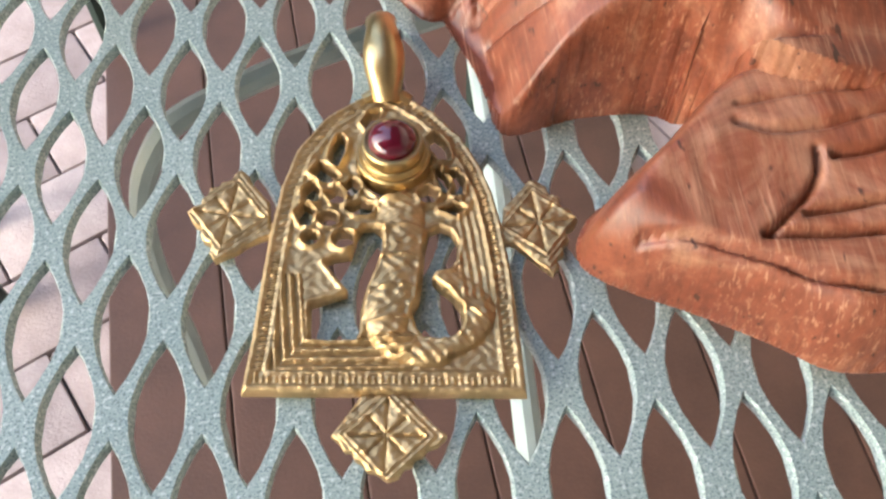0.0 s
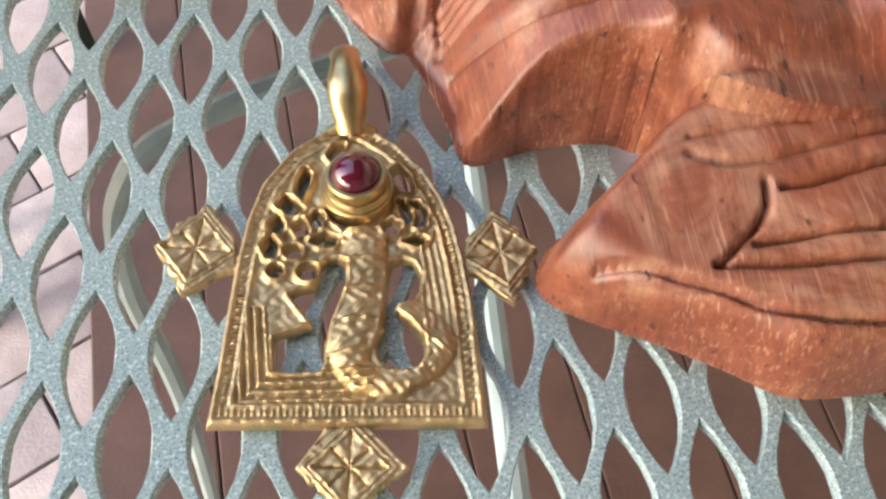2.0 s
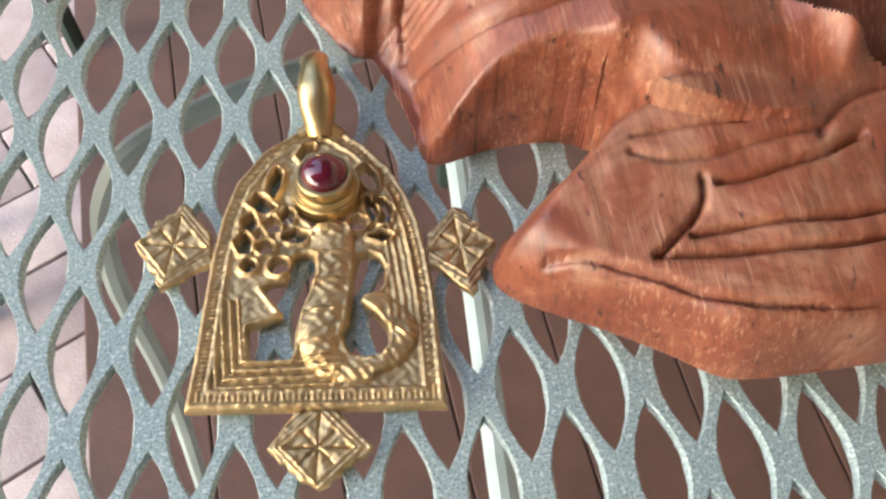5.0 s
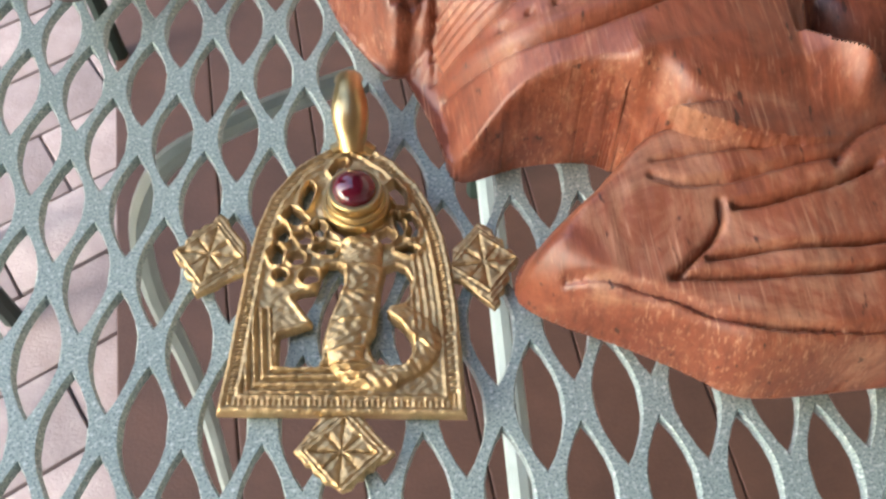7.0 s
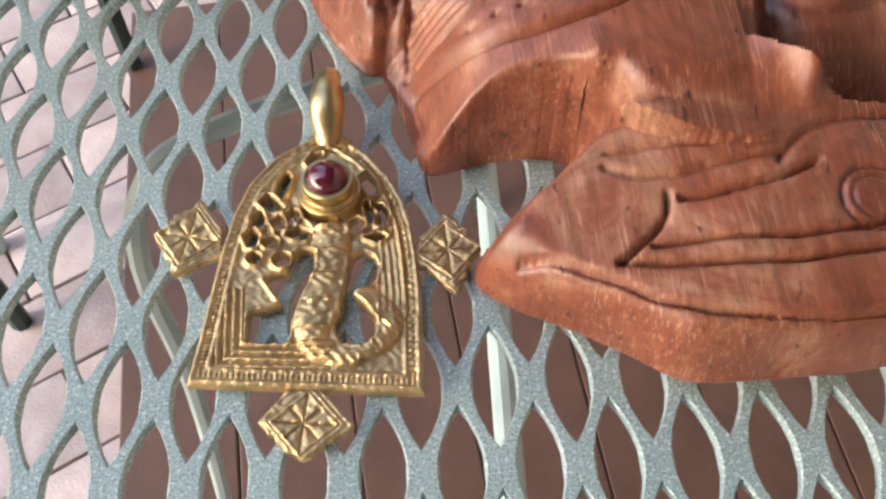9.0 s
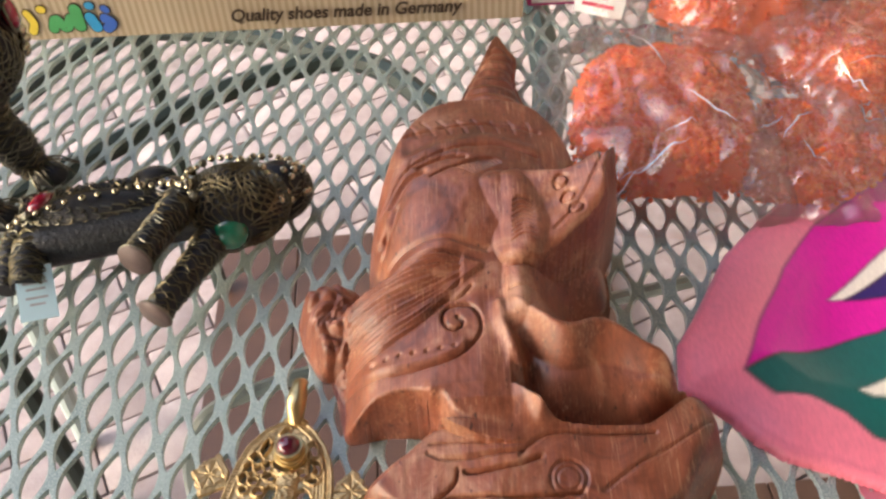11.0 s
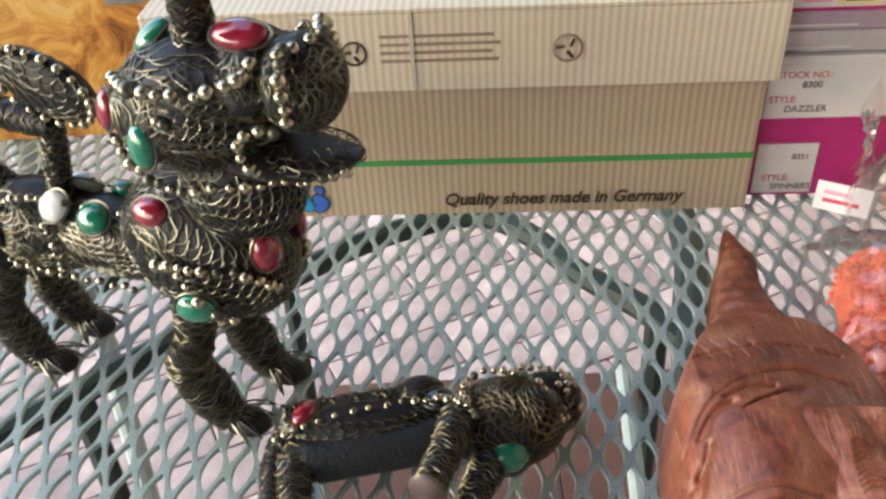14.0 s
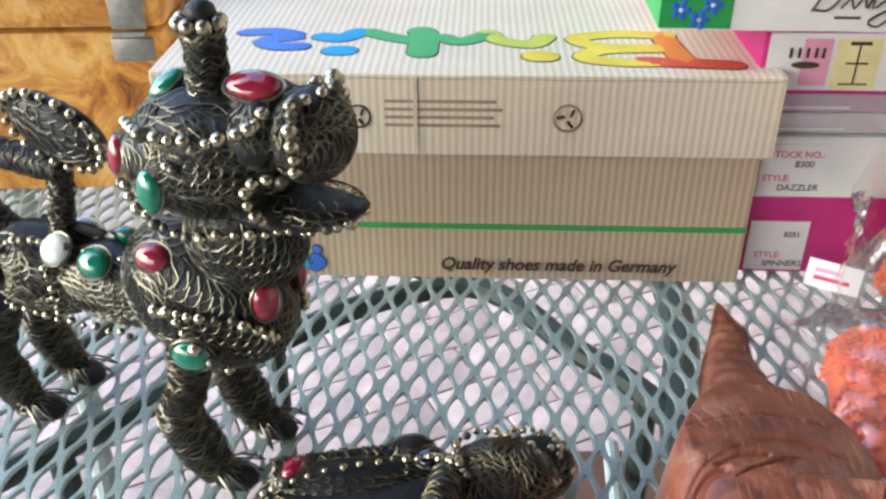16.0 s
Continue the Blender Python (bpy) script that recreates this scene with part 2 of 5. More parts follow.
NAVY = surface("navy_cloth", (0.02, 0.028, 0.07), 0.8, 0, 0.4, 60, 900, 0.5, 0.001)
GREY_CLOTH = surface("grey_cloth", (0.4, 0.42, 0.45), 0.8, 0, 0.4, 60, 900, 0.5, 0.001)
# Dark brown for the unseen roof, so little light bounces off it.
BLOCKER_ROOF = surface("blocker_roof_brown", (0.15, 0.1, 0.07), 0.7, 0, 0.25, 6, 200, 0.3)


# ---- mesh building ----
class Shape:
    """Collects vertices and faces with a material slot for each face."""

    def __init__(self):
        self.v, self.f, self.m, self.mats = [], [], [], []

    def slot(self, mat):
        if mat not in self.mats:
            self.mats.append(mat)
        return self.mats.index(mat)

    def add(self, verts, faces, mat):
        k, s = len(self.v), self.slot(mat)
        self.v += [tuple(p) for p in verts]
        self.f += [tuple(i + k for i in f) for f in faces]
        self.m += [s] * len(faces)

    def tube(self, pts, r, mat, n=6, caps=True, squash=1.0):
        pts = [Vector(p) for p in pts]
        rs = r if isinstance(r, (list, tuple)) else [r] * len(pts)
        verts, faces, up = [], [], None
        for i, p in enumerate(pts):
            d = (pts[min(i + 1, len(pts) - 1)] - pts[max(i - 1, 0)]).normalized()
            if up is None:
                up = d.orthogonal().normalized() if abs(d.z) > 0.9 else (Vector((0, 0, 1)) - d * d.z).normalized()
            else:
                up = (up - d * up.dot(d)).normalized()
            side = d.cross(up)
            for k in range(n):
                a = 2 * math.pi * k / n
                verts.append(p + rs[i] * (math.cos(a) * side + squash * math.sin(a) * up))
        for i in range(len(pts) - 1):
            for k in range(n):
                faces.append((i * n + k, i * n + (k + 1) % n, (i + 1) * n + (k + 1) % n, (i + 1) * n + k))
        if caps:
            faces += [tuple(range(n))[::-1], tuple(range((len(pts) - 1) * n, len(pts) * n))]
        self.add(verts, faces, mat)

    def ball(self, c, r, mat, n=10, rows=6, turn=None, lump=0.0):
        """An ellipsoid of radii r (a number or three), turned by a matrix, with uneven skin."""
        r = (r, r, r) if isinstance(r, (int, float)) else r
        verts, faces = [], []
        for i in range(rows + 1):
            b = math.pi * i / rows - math.pi / 2
            for k in range(n):
                a = 2 * math.pi * k / n
                p = Vector((math.cos(b) * math.cos(a), math.cos(b) * math.sin(a), math.sin(b)))
                q = Vector((p.x * r[0], p.y * r[1], p.z * r[2])) * (1 + lump * noise.noise(p * 2.3 + Vector(c) * 90))
                verts.append(Vector(c) + (turn @ q if turn else q))
        for i in range(rows):
            for k in range(n):
                faces.append((i * n + k, i * n + (k + 1) % n, (i + 1) * n + (k + 1) % n, (i + 1) * n + k))
        self.add(verts, faces, mat)

    def box(self, lo, hi, mat, bevel=0.0):
        bm = bmesh.new()
        bmesh.ops.create_cube(bm, size=1.0)
        for v in bm.verts:
            v.co = Vector([(a + b) / 2 + c * (b - a) for a, b, c in zip(lo, hi, v.co)])
        if bevel:
            bmesh.ops.bevel(bm, geom=bm.edges[:], offset=bevel, segments=2, affect="EDGES", profile=0.6)
        bm.verts.index_update()
        self.add([v.co for v in bm.verts], [[v.index for v in f.verts] for f in bm.faces], mat)
        bm.free()

    def mesh(self, name, smooth=35.0):
        me = bpy.data.meshes.new(name)
        me.from_pydata(self.v, [], self.f)
        for m in self.mats:
            me.materials.append(m)
        me.polygons.foreach_set("material_index", self.m)
        if smooth:
            me.polygons.foreach_set("use_smooth", [True] * len(self.f))
            me.set_sharp_from_angle(angle=radians(smooth))
        me.update()
        return me


def thing(name, label, category, m=None, group="", kind=""):
    ob = new(name)
    ob.empty_display_size = 0.02
    if m is not None:
        ob.matrix_world = m
    return tagged(ob, label, category, group, kind)


def part(name, shape, parent, label="", smooth=35.0):
    ob = new(name, shape.mesh(name, smooth) if isinstance(shape, Shape) else shape)
    ob.parent = parent
    if label:
        tagged(ob, label)
    return ob


def whole(name, shape, label, category, m=None, group="", kind="", smooth=35.0):
    ob = new(name, shape.mesh(name, smooth))
    if m is not None:
        ob.matrix_world = m
    return tagged(ob, label, category, group, kind)


def lettering(name, text, size, mat, m, parent, bold=0.0, shear=0.0, width=None, label=""):
    cu = bpy.data.curves.new(name, "FONT")
    cu.body, cu.size, cu.shear, cu.offset, cu.extrude = text, size, shear, bold, 0.00006
    tmp = new(name, cu)
    bpy.context.view_layer.update()
    me = bpy.data.meshes.new_from_object(tmp.evaluated_get(bpy.context.evaluated_depsgraph_get()))
    bpy.data.objects.remove(tmp)
    if width:
        xs = [v.co.x for v in me.vertices]
        k = width / (max(xs) - min(xs))
        for v in me.vertices:
            v.co.x = (v.co.x - min(xs)) * k
    me.materials.clear()
    me.materials.append(mat)
    ob = new(name, me)
    ob.parent = parent
    ob.matrix_local = m
    return tagged(ob, label) if label else ob


def curve_through(pts, n):
    """n points of a smooth line through the given ones."""
    p = np.array(pts, float)
    t, out = np.linspace(0, len(p) - 1, n), []
    for s in t:
        i = min(int(s), len(p) - 2)
        f = s - i
        a, b, c, d = p[max(i - 1, 0)], p[i], p[i + 1], p[min(i + 2, len(p) - 1)]
        out.append(0.5 * (2 * b + (c - a) * f + (2 * a - 5 * b + 4 * c - d) * f**2 + (3 * b - a - 3 * c + d) * f**3))
    return np.array(out)


def line_dist(X, Y, pts, closed=False):
    """Distance of many places to a polyline."""
    p = np.array(pts, float)
    if closed:
        p = np.vstack([p, p[:1]])
    best = np.full(X.shape, 1e9)
    for (ax, ay), (bx, by) in zip(p[:-1], p[1:]):
        dx, dy = bx - ax, by - ay
        s = np.clip(((X - ax) * dx + (Y - ay) * dy) / (dx * dx + dy * dy + 1e-12), 0, 1)
        best = np.minimum(best, np.hypot(X - ax - s * dx, Y - ay - s * dy))
    return best


def inside_dist(X, Y, pts):
    """Signed distance to a closed outline, positive inside."""
    p = np.array(pts, float)
    ins = np.zeros(X.shape, bool)
    for (ax, ay), (bx, by) in zip(p, np.roll(p, -1, 0)):
        cross = (ay > Y) != (by > Y)
        ins ^= cross & (X < (bx - ax) * (Y - ay) / (by - ay + 1e-15) + ax)
    d = line_dist(X, Y, pts, True)
    return np.where(ins, d, -d)


def relief(shape, field, lo, hi, res, top, mat, bottom):
    """A carved slab: where field(X, Y) is positive there is material, top(X, Y, d) is its upper skin, bottom(X, Y) the lower."""
    xs, ys = np.arange(lo[0], hi[0] + res, res), np.arange(lo[1], hi[1] + res, res)
    X, Y = np.meshgrid(xs, ys)
    d = field(X, Y)
    e = res * 0.2
    gx, gy = (field(X + e, Y) - field(X - e, Y)) / (2 * e), (field(X, Y + e) - field(X, Y - e)) / (2 * e)
    g2 = np.maximum(gx**2 + gy**2, 0.2)
    near = (d < 0.38 * res) & (d > -0.8 * res)
    X, Y = np.where(near, X - d * gx / g2, X), np.where(near, Y - d * gy / g2, Y)
    ok = d > -0.62 * res
    d2 = np.where(near, 0.0, d)
    Z, B = top(X, Y, np.maximum(d2, 0)), bottom(X, Y)
    full = ok[:-1, :-1] & ok[1:, :-1] & ok[:-1, 1:] & ok[1:, 1:]
    ids = np.full(X.shape, -1)
    used = np.zeros(X.shape, bool)
    for a in (slice(0, -1), slice(1, None)):
        for b in (slice(0, -1), slice(1, None)):
            used[a, b] |= full
    n = int(used.sum())
    ids[used] = np.arange(n)
    verts = np.concatenate([np.stack([X[used], Y[used], Z[used]], 1), np.stack([X[used], Y[used], B[used]], 1)])
    r, c = np.nonzero(full)
    q = np.stack([ids[r, c], ids[r, c + 1], ids[r + 1, c + 1], ids[r + 1, c]], 1)
    faces = q.tolist() + (q[:, ::-1] + n).tolist()
    seen = {}
    for f in q.tolist():
        for a, b in zip(f, f[1:] + f[:1]):
            seen[(a, b)] = True
    faces += [(b, a, a + n, b + n) for (a, b) in seen if (b, a) not in seen]
    shape.add(verts.tolist(), faces, mat)


# ---- the table ----
A, V = 0.01268, 0.01480
TOP_TURN = radians(-3.6)
TOP_AT = Vector((-0.0889, 0.0865, 0))
FLOOR = -0.72


def table_top():
    w, h = 0.29 * A, 0.745 * V
    quarter = [(0, 1), (0.4, 0.8), (0.8, 0.5), (1, 0.22), (1, 0)]
    ring = quarter[:4] + [(x, -y) for x, y in quarter[:0:-1]] + [(-x, -y) for x, y in quarter[:4]] + [(-x, y) for x, y in quarter[:0:-1]]
    hole = np.array(ring) * (w, h)
    out = []
    for x, y in hole:
        k = 1 / (abs(x) / (A / 2) + abs(y) / V)
        out.append((x * k, y * k))
    out = np.array(out)
    n = len(hole)
    soft = hole + (out - hole) * 0.16
    loops = [(out, 0.0), (soft, 0.0), (hole, -0.0005), (hole, -0.0021), (out, -0.0024)]
    cell = np.concatenate([np.c_[p, np.full(n, z)] for p, z in loops])
    quads = [(l * n + k, (l + 1) * n + k, (l + 1) * n + (k + 1) % n, l * n + (k + 1) % n) for l in range(4) for k in range(n)]
    s = Shape()
    c, sn = math.cos(TOP_TURN), math.sin(TOP_TURN)
    for j in range(-36, 24):
        for i in range(-42, 60):
            u, v = (i + 0.5 + 0.5 * (j % 2)) * A, j * V
            x, y = TOP_AT.x + u * c - v * sn, TOP_AT.y + u * sn + v * c
            if -0.5 < x < 0.42 and -0.22 < y < 0.6:
                rot = np.c_[cell[:, 0] * c - cell[:, 1] * sn + x, cell[:, 0] * sn + cell[:, 1] * c + y, cell[:, 2]]
                s.add(rot.tolist(), quads, COAT)
    return s


table = thing("patio_table", "pale grey-green patio table with an expanded metal top", "table", pose(0, 0, FLOOR))


def on_table(name, s, label=""):
    ob = part(name, s, table, label)
    ob.matrix_parent_inverse = table.matrix_world.inverted()
    return ob


table.matrix_world = pose(0, 0, FLOOR)
bpy.context.view_layer.update()
on_table("mesh_top", table_top(), "speckled grey-green expanded metal mesh")
for a, b in (((-0.5, -0.22), (0.42, -0.22)), ((0.42, -0.22), (0.42, 0.6)), ((0.42, 0.6), (-0.5, 0.6)), ((-0.5, 0.6), (-0.5, -0.22))):
    s = Shape()
    s.tube([(*a, -0.008), (*b, -0.008)], 0.009, FRAME, 10)
    on_table("rim", s)
for x, y in ((-0.47, -0.19), (0.39, -0.19), (0.39, 0.57), (-0.47, 0.57)):
    s = Shape()
    s.tube([(x, y, -0.012), (x * 0.97, y, -0.3), (x * 1.02, y, FLOOR)], 0.011, FRAME, 10)
    on_table("leg", s)
s = Shape()
s.tube(curve_through([(0.12, 0.19, -0.055), (-0.03, 0.152, -0.055), (-0.085, 0.135, -0.057), (-0.106, 0.126, -0.066), (-0.116, 0.118, -0.1), (-0.12, 0.112, -0.2), (-0.15, 0.1, -0.45), (-0.2, 0.09, FLOOR)], 40), 0.0034, FRAME, 8)
on_table("scroll_brace", s, "thin curled grey-green brace rod")
s = Shape()
s.tube([(0.008, -0.2, -0.335), (0.012, 0.08, -0.335), (0.028, 0.3, -0.335), (0.04, 0.57, -0.335)], 0.0075, FRAME, 10)
on_table("stretcher", s)

# ---- the floor below ----
s = Shape()
s.box((-40, -40, FLOOR - 0.3), (40, 40, FLOOR - 0.012), SAND)
ground = whole("ground", s, "sandy ground in the joints between pavers", "ground", kind="structure", smooth=0)

# ---- brown planks under the table, put in for shade on the paving ----
board = thing("floor_shade_planks", "brown planks laid on the brick floor in place of its shade", "board", pose(-0.30, 0.35, FLOOR + 0.0215, 0, 0, 3))
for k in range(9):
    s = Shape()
    s.box((-0.02 + 0.115 * k, -0.4, -0.02), (0.0935 + 0.115 * k, 0.57 if k < 5 else 0.08, 0.0), FLOOR_SHADE, 0.002)
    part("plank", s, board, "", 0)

# ---- chair below ----
chair = thing("patio_chair", "dark green steel patio chair pushed under the table", "chair", pose(0, 0, FLOOR))
bpy.context.view_layer.update()


def hoop(name, pts, r, n=40):
    s = Shape()
    s.tube(curve_through(pts, n), r, DARK_GREEN, 8)
    ob = part(name, s, chair)
    ob.matrix_parent_inverse = chair.matrix_world.inverted()


CH = -0.25
hoop("seat_hoop", [(-0.6, 0.3, CH), (-0.46, 0.43, CH), (-0.36, 0.53, CH), (-0.24, 0.645, CH), (-0.17, 0.69, CH), (-0.1, 0.71, CH), (-0.05, 0.68, CH), (0.0, 0.61, CH), (0.056, 0.55, CH), (0.11, 0.45, CH)], 0.012)
hoop("back_rail", [(-0.5, 0.52, CH), (-0.43, 0.66, CH), (-0.39, 0.745, CH), (-0.33, 0.787, CH), (-0.2, 0.765, CH), (-0.1, 0.71, CH)], 0.011)
hoop("arm", [(0.1, 1.0, CH), (0.108, 0.72, CH), (0.105, 0.62, CH), (0.085, 0.52, CH), (0.07, 0.4, CH)], 0.017)
hoop("leg", [(0.06, 0.54, CH), (0.07, 0.55, FLOOR)], 0.011, 6)
hoop("leg", [(-0.43, 0.46, CH), (-0.44, 0.47, FLOOR)], 0.011, 6)
hoop("leg", [(-0.33, 0.787, CH), (-0.34, 0.82, FLOOR)], 0.011, 6)

# ---- shoe box ----
BX0, BX1, BY, BD, BZ = -0.2475, 0.0518, 0.345, 0.185, 0.116
box_ = thing("shoe_box", "striped kraft cardboard shoe box with its lid on", "box", pose(0, BY, 0))


def shoe_box():
    t = 0.0018
    for nm, lo, hi, mat in (("front_panel", (BX0, 0, 0), (BX1, t, BZ), CARD), ("back_panel", (BX0, BD - t, 0), (BX1, BD, BZ), CARD), ("end_panel", (BX0, t, 0), (BX0 + t, BD - t, BZ), CARD),
                            ("end_panel", (BX1 - t, t, 0), (BX1, BD - t, BZ), CARD), ("bottom_panel", (BX0 + t, t, 0), (BX1 - t, BD - t, t), RAW_CARD)):
        s = Shape()
        s.box(lo, hi, mat, 0.0005)
        part(nm, s, box_, "", 0)
    s, g, low = Shape(), 0.0045, 0.077
    s.box((BX0 - g, -g, BZ + 0.001), (BX1 + g, BD + g, BZ + 0.0035), LID_CARD, 0.001)
    lid = part("lid", s, box_, "pale striped card lid", 0)
    for lo, hi in (((BX0 - g, -g, low), (BX1 + g, -g + t, BZ + 0.001)), ((BX0 - g, BD + g - t, low), (BX1 + g, BD + g, BZ + 0.001)),
                   ((BX0 - g, -g + t, low), (BX0 - g + t, BD + g - t, BZ + 0.001)), ((BX1 + g - t, -g + t, low), (BX1 + g, BD + g - t, BZ + 0.001))):
        s = Shape()
        s.box(lo, hi, LID_CARD, 0.0006)
        part("lid_side", s, lid, "", 0)
    s = Shape()
    s.box((BX0 + 0.001, -0.0006, 0.0315), (BX1, -0.0001, 0.0345), GREEN_INK)
    part("green_stripe", s, box_, "thin green printed stripe", 0)
    s = Shape()
    for k, wdt in enumerate((0.055, 0.058, 0.054, 0.057)):
        s.box((-0.137, -0.0050, 0.1050 - 0.0042 * k), (-0.137 + wdt, -0.0046, 0.1064 - 0.0042 * k), GREY_INK)
    part("small_print", s, lid, "four lines of small print", 0)
    for x, r in ((-0.150, 0.0058), (-0.047, 0.0068)):
        s = Shape()
        ring = [(x + r * math.cos(a), -0.0048, 0.0975 + r * math.sin(a)) for a in np.linspace(0, 2 * math.pi, 25)]
        s.tube(ring, 0.0006, INK if x < -0.1 else GREY_INK, 4)
        for a in np.linspace(0, 2 * math.pi, 4)[:3] + 0.5:
            s.tube([(x + 0.25 * r * math.cos(a), -0.0048, 0.0975 + 0.25 * r * math.sin(a)), (x + 0.8 * r * math.cos(a + 0.5), -0.0048, 0.0975 + 0.8 * r * math.sin(a + 0.5))], 0.0009, INK, 4)
        part("recycling_mark", s, lid)
    s = Shape()
    s.box((-0.1228, -0.0052, 0.0775), (-0.1208, -0.0046, BZ + 0.002), RAW_CARD)
    part("tape_edge", s, lid)
    lettering("lettering", "Quality shoes made in Germany", 0.0105, INK, pose(-0.1095, -0.0007, 0.0062, 90), box_, 0.00028, 0.22, 0.128)


shoe_box()

# ---- the gold pendant ----
PEND = pose(-0.0547, 0.0245, 0.0004, 0, 0, -7.5)
ARCH = [(-20, 0.4), (-19.2, 9.4), (-18.6, 19.6), (-18, 27.6), (-17, 35), (-15, 42.2), (-10.7, 48.8), (-6.1, 52.3), (-2.9, 54.3), (-0.6, 54.9), (2.4, 53.6), (7.5, 49.8), (11.7, 44.7), (14.7, 38.9), (16.5, 33.5), (17.7, 27.2), (18.7, 19.2), (19.4, 8.9), (19.9, -0.4)]
LOZENGES = [(-24.6, 30.0, 7.9, -7.5), (23.4, 28.0, 7.9, 8), (0.4, -5.9, 7.6, -2)]
LOBED = [
    [(-23.7, 38.8), (-22.3, 37.5), (-21.5, 35.8), (-20.3, 34.4), (-18.6, 32.4), (-17.8, 26.1), (-19.3, 25.7), (-21.5, 24.5), (-22.9, 23.3), (-24.6, 22.5), (-26, 21.7), (-26.9, 23.2), (-26.8, 24.8), (-28.1, 25.3), (-28.7, 26.4), (-28.5, 27.5), (-29.7, 28.2), (-30.5, 29.3), (-31.2, 30.7), (-30.4, 31.6), (-29.3, 32), (-29.2, 33.4), (-28.4, 34), (-28.1, 35.2), (-26.9, 35.4), (-26.3, 36.3), (-25.1, 36.6), (-24.4, 37.8)],
    [(22.5, 36.3), (23.8, 35.8), (25, 34.8), (25.4, 33.3), (26.9, 32.8), (27.1, 30.9), (28.3, 30.4), (29.5, 28.5), (28.7, 27.1), (27.4, 26.3), (27.9, 24.9), (26.8, 23.6), (26.8, 22.3), (25.8, 21.5), (26, 20.2), (25, 18.9), (23.4, 20.3), (21.3, 22.4), (19.5, 24.2), (17.6, 24.5), (18, 30.8), (19.3, 32.2), (21.1, 34.5)],
    [(-3.2, 0), (-5, -2.8), (-7.2, -5.8), (-6, -6.8), (-5.2, -8), (-4.3, -8), (-3.8, -9.2), (-2.9, -9.6), (-2.2, -10.7), (-0.9, -11), (0.6, -12.1), (2.1, -11.6), (2.8, -10.4), (3.9, -10.1), (4.3, -9.1), (5.4, -8.8), (6, -7.8), (7.4, -7.4), (8.8, -6), (7, -4.6), (5.1, -2.4), (3.3, -0)],
]
HOLES = [
    [(-11, 14), (-10.8, 8.7), (-8.9, 8.4), (-4.3, 8.4), (-3.8, 10.1), (-3.8, 13.2), (-2.9, 17.3), (-1.8, 19.7), (-0.7, 23.1), (-0.9, 26.1), (-2.2, 27.3), (-3.7, 27.2), (-4.7, 25.4), (-5.4, 22.2), (-7.8, 21.8), (-9.1, 21.2), (-7.3, 18.6), (-5.7, 16.6), (-5.8, 15.8), (-8, 14.9)],
    [(6.4, 26.3), (8.1, 27.1), (9.6, 26.3), (10.7, 24.3), (10.5, 21.7), (9.2, 19.6), (7.2, 18.9), (6.7, 17.8), (7.7, 16.6), (9.5, 15), (10.9, 12.9), (11.1, 10.5), (10.2, 8.6), (8.1, 8.2), (5.7, 8.7), (4.5, 10.5), (4, 12.5), (4.9, 14.4), (5.4, 18.5), (5.7, 22.8)],
    [(-4.1, 36.4), (-3, 34.4), (-1.1, 32.5), (0.9, 32.4), (2.2, 33.6), (2.1, 34.5), (-0.3, 34.6), (-2.2, 35.6)],
    [(-9.2, 40), (-9.1, 42.4), (-7.9, 44.7), (-7.1, 43.3), (-7.6, 40.9), (-8.4, 38.8)],
    [(-12.1, 37.4), (-11, 39.3), (-9.6, 38), (-8, 36.5), (-8.9, 35.7), (-10.5, 36)],
    [(-13, 31.9), (-13.1, 34.2), (-11.9, 35.3), (-11, 33.8), (-11.4, 32.1)],
    [(-13.9, 29.7), (-13, 31.3), (-11.7, 30.2), (-12, 27.8), (-13.2, 28)],
    [(-9.5, 33.2), (-8.1, 34.3), (-6.8, 33.4), (-7.1, 31.9), (-8.7, 32)],
    [(-6.9, 34.6), (-5.8, 36), (-4.7, 34.8), (-5.1, 33.4), (-6.1, 33.2)],
    [(-6.2, 30.4), (-4.2, 31.8), (-2.1, 31), (-3, 29.7), (-4.9, 29.7)],
    [(-4.2, 47.3), (-3.1, 49.3), (-1.7, 49.6), (-2.3, 47.9), (-3.5, 46.2)],
    [(5.8, 43.5), (7.5, 44.7), (9.2, 42.7), (9.5, 40), (8.2, 40), (7.2, 41.8)],
    [(9.1, 37.3), (10.7, 37.4), (11.9, 35.2), (11.5, 33.2), (10.3, 33), (10.8, 35.3)],
    [(7.5, 38), (8.8, 36.8), (9.6, 34.4), (8.7, 33.3), (8.2, 35.4)],
    [(5, 33.4), (6.4, 34.2), (7.7, 33), (6.9, 31.7), (5.5, 31.7)],
    [(8.4, 30.2), (10.2, 31), (11.9, 30.4), (10.5, 29.5)],
]
ROUND_HOLES = [(-9.1, 28.6, 1.15), (-11.7, 25.2, 1.0), (-6.6, 24.9, 1.4)]


def lozenge_dist(X, Y, cx, cy, r, turn):
    c, s = math.cos(radians(turn)), math.sin(radians(turn))
    u, v = (X - cx) * c + (Y - cy) * s, -(X - cx) * s + (Y - cy) * c
    return (r - np.abs(u) - np.abs(v)) / 1.414, u, v


def within(field, X, Y, pts, pad, *more):
    """field() near the outline alone; far from it a large negative number."""
    p = np.array(pts, float)
    near = (X > p[:, 0].min() - pad) & (X < p[:, 0].max() + pad) & (Y > p[:, 1].min() - pad) & (Y < p[:, 1].max() + pad)
    out = np.full(X.shape, -9.0)
    if near.any():
        out[near] = field(X[near], Y[near], pts, *more)
    return out


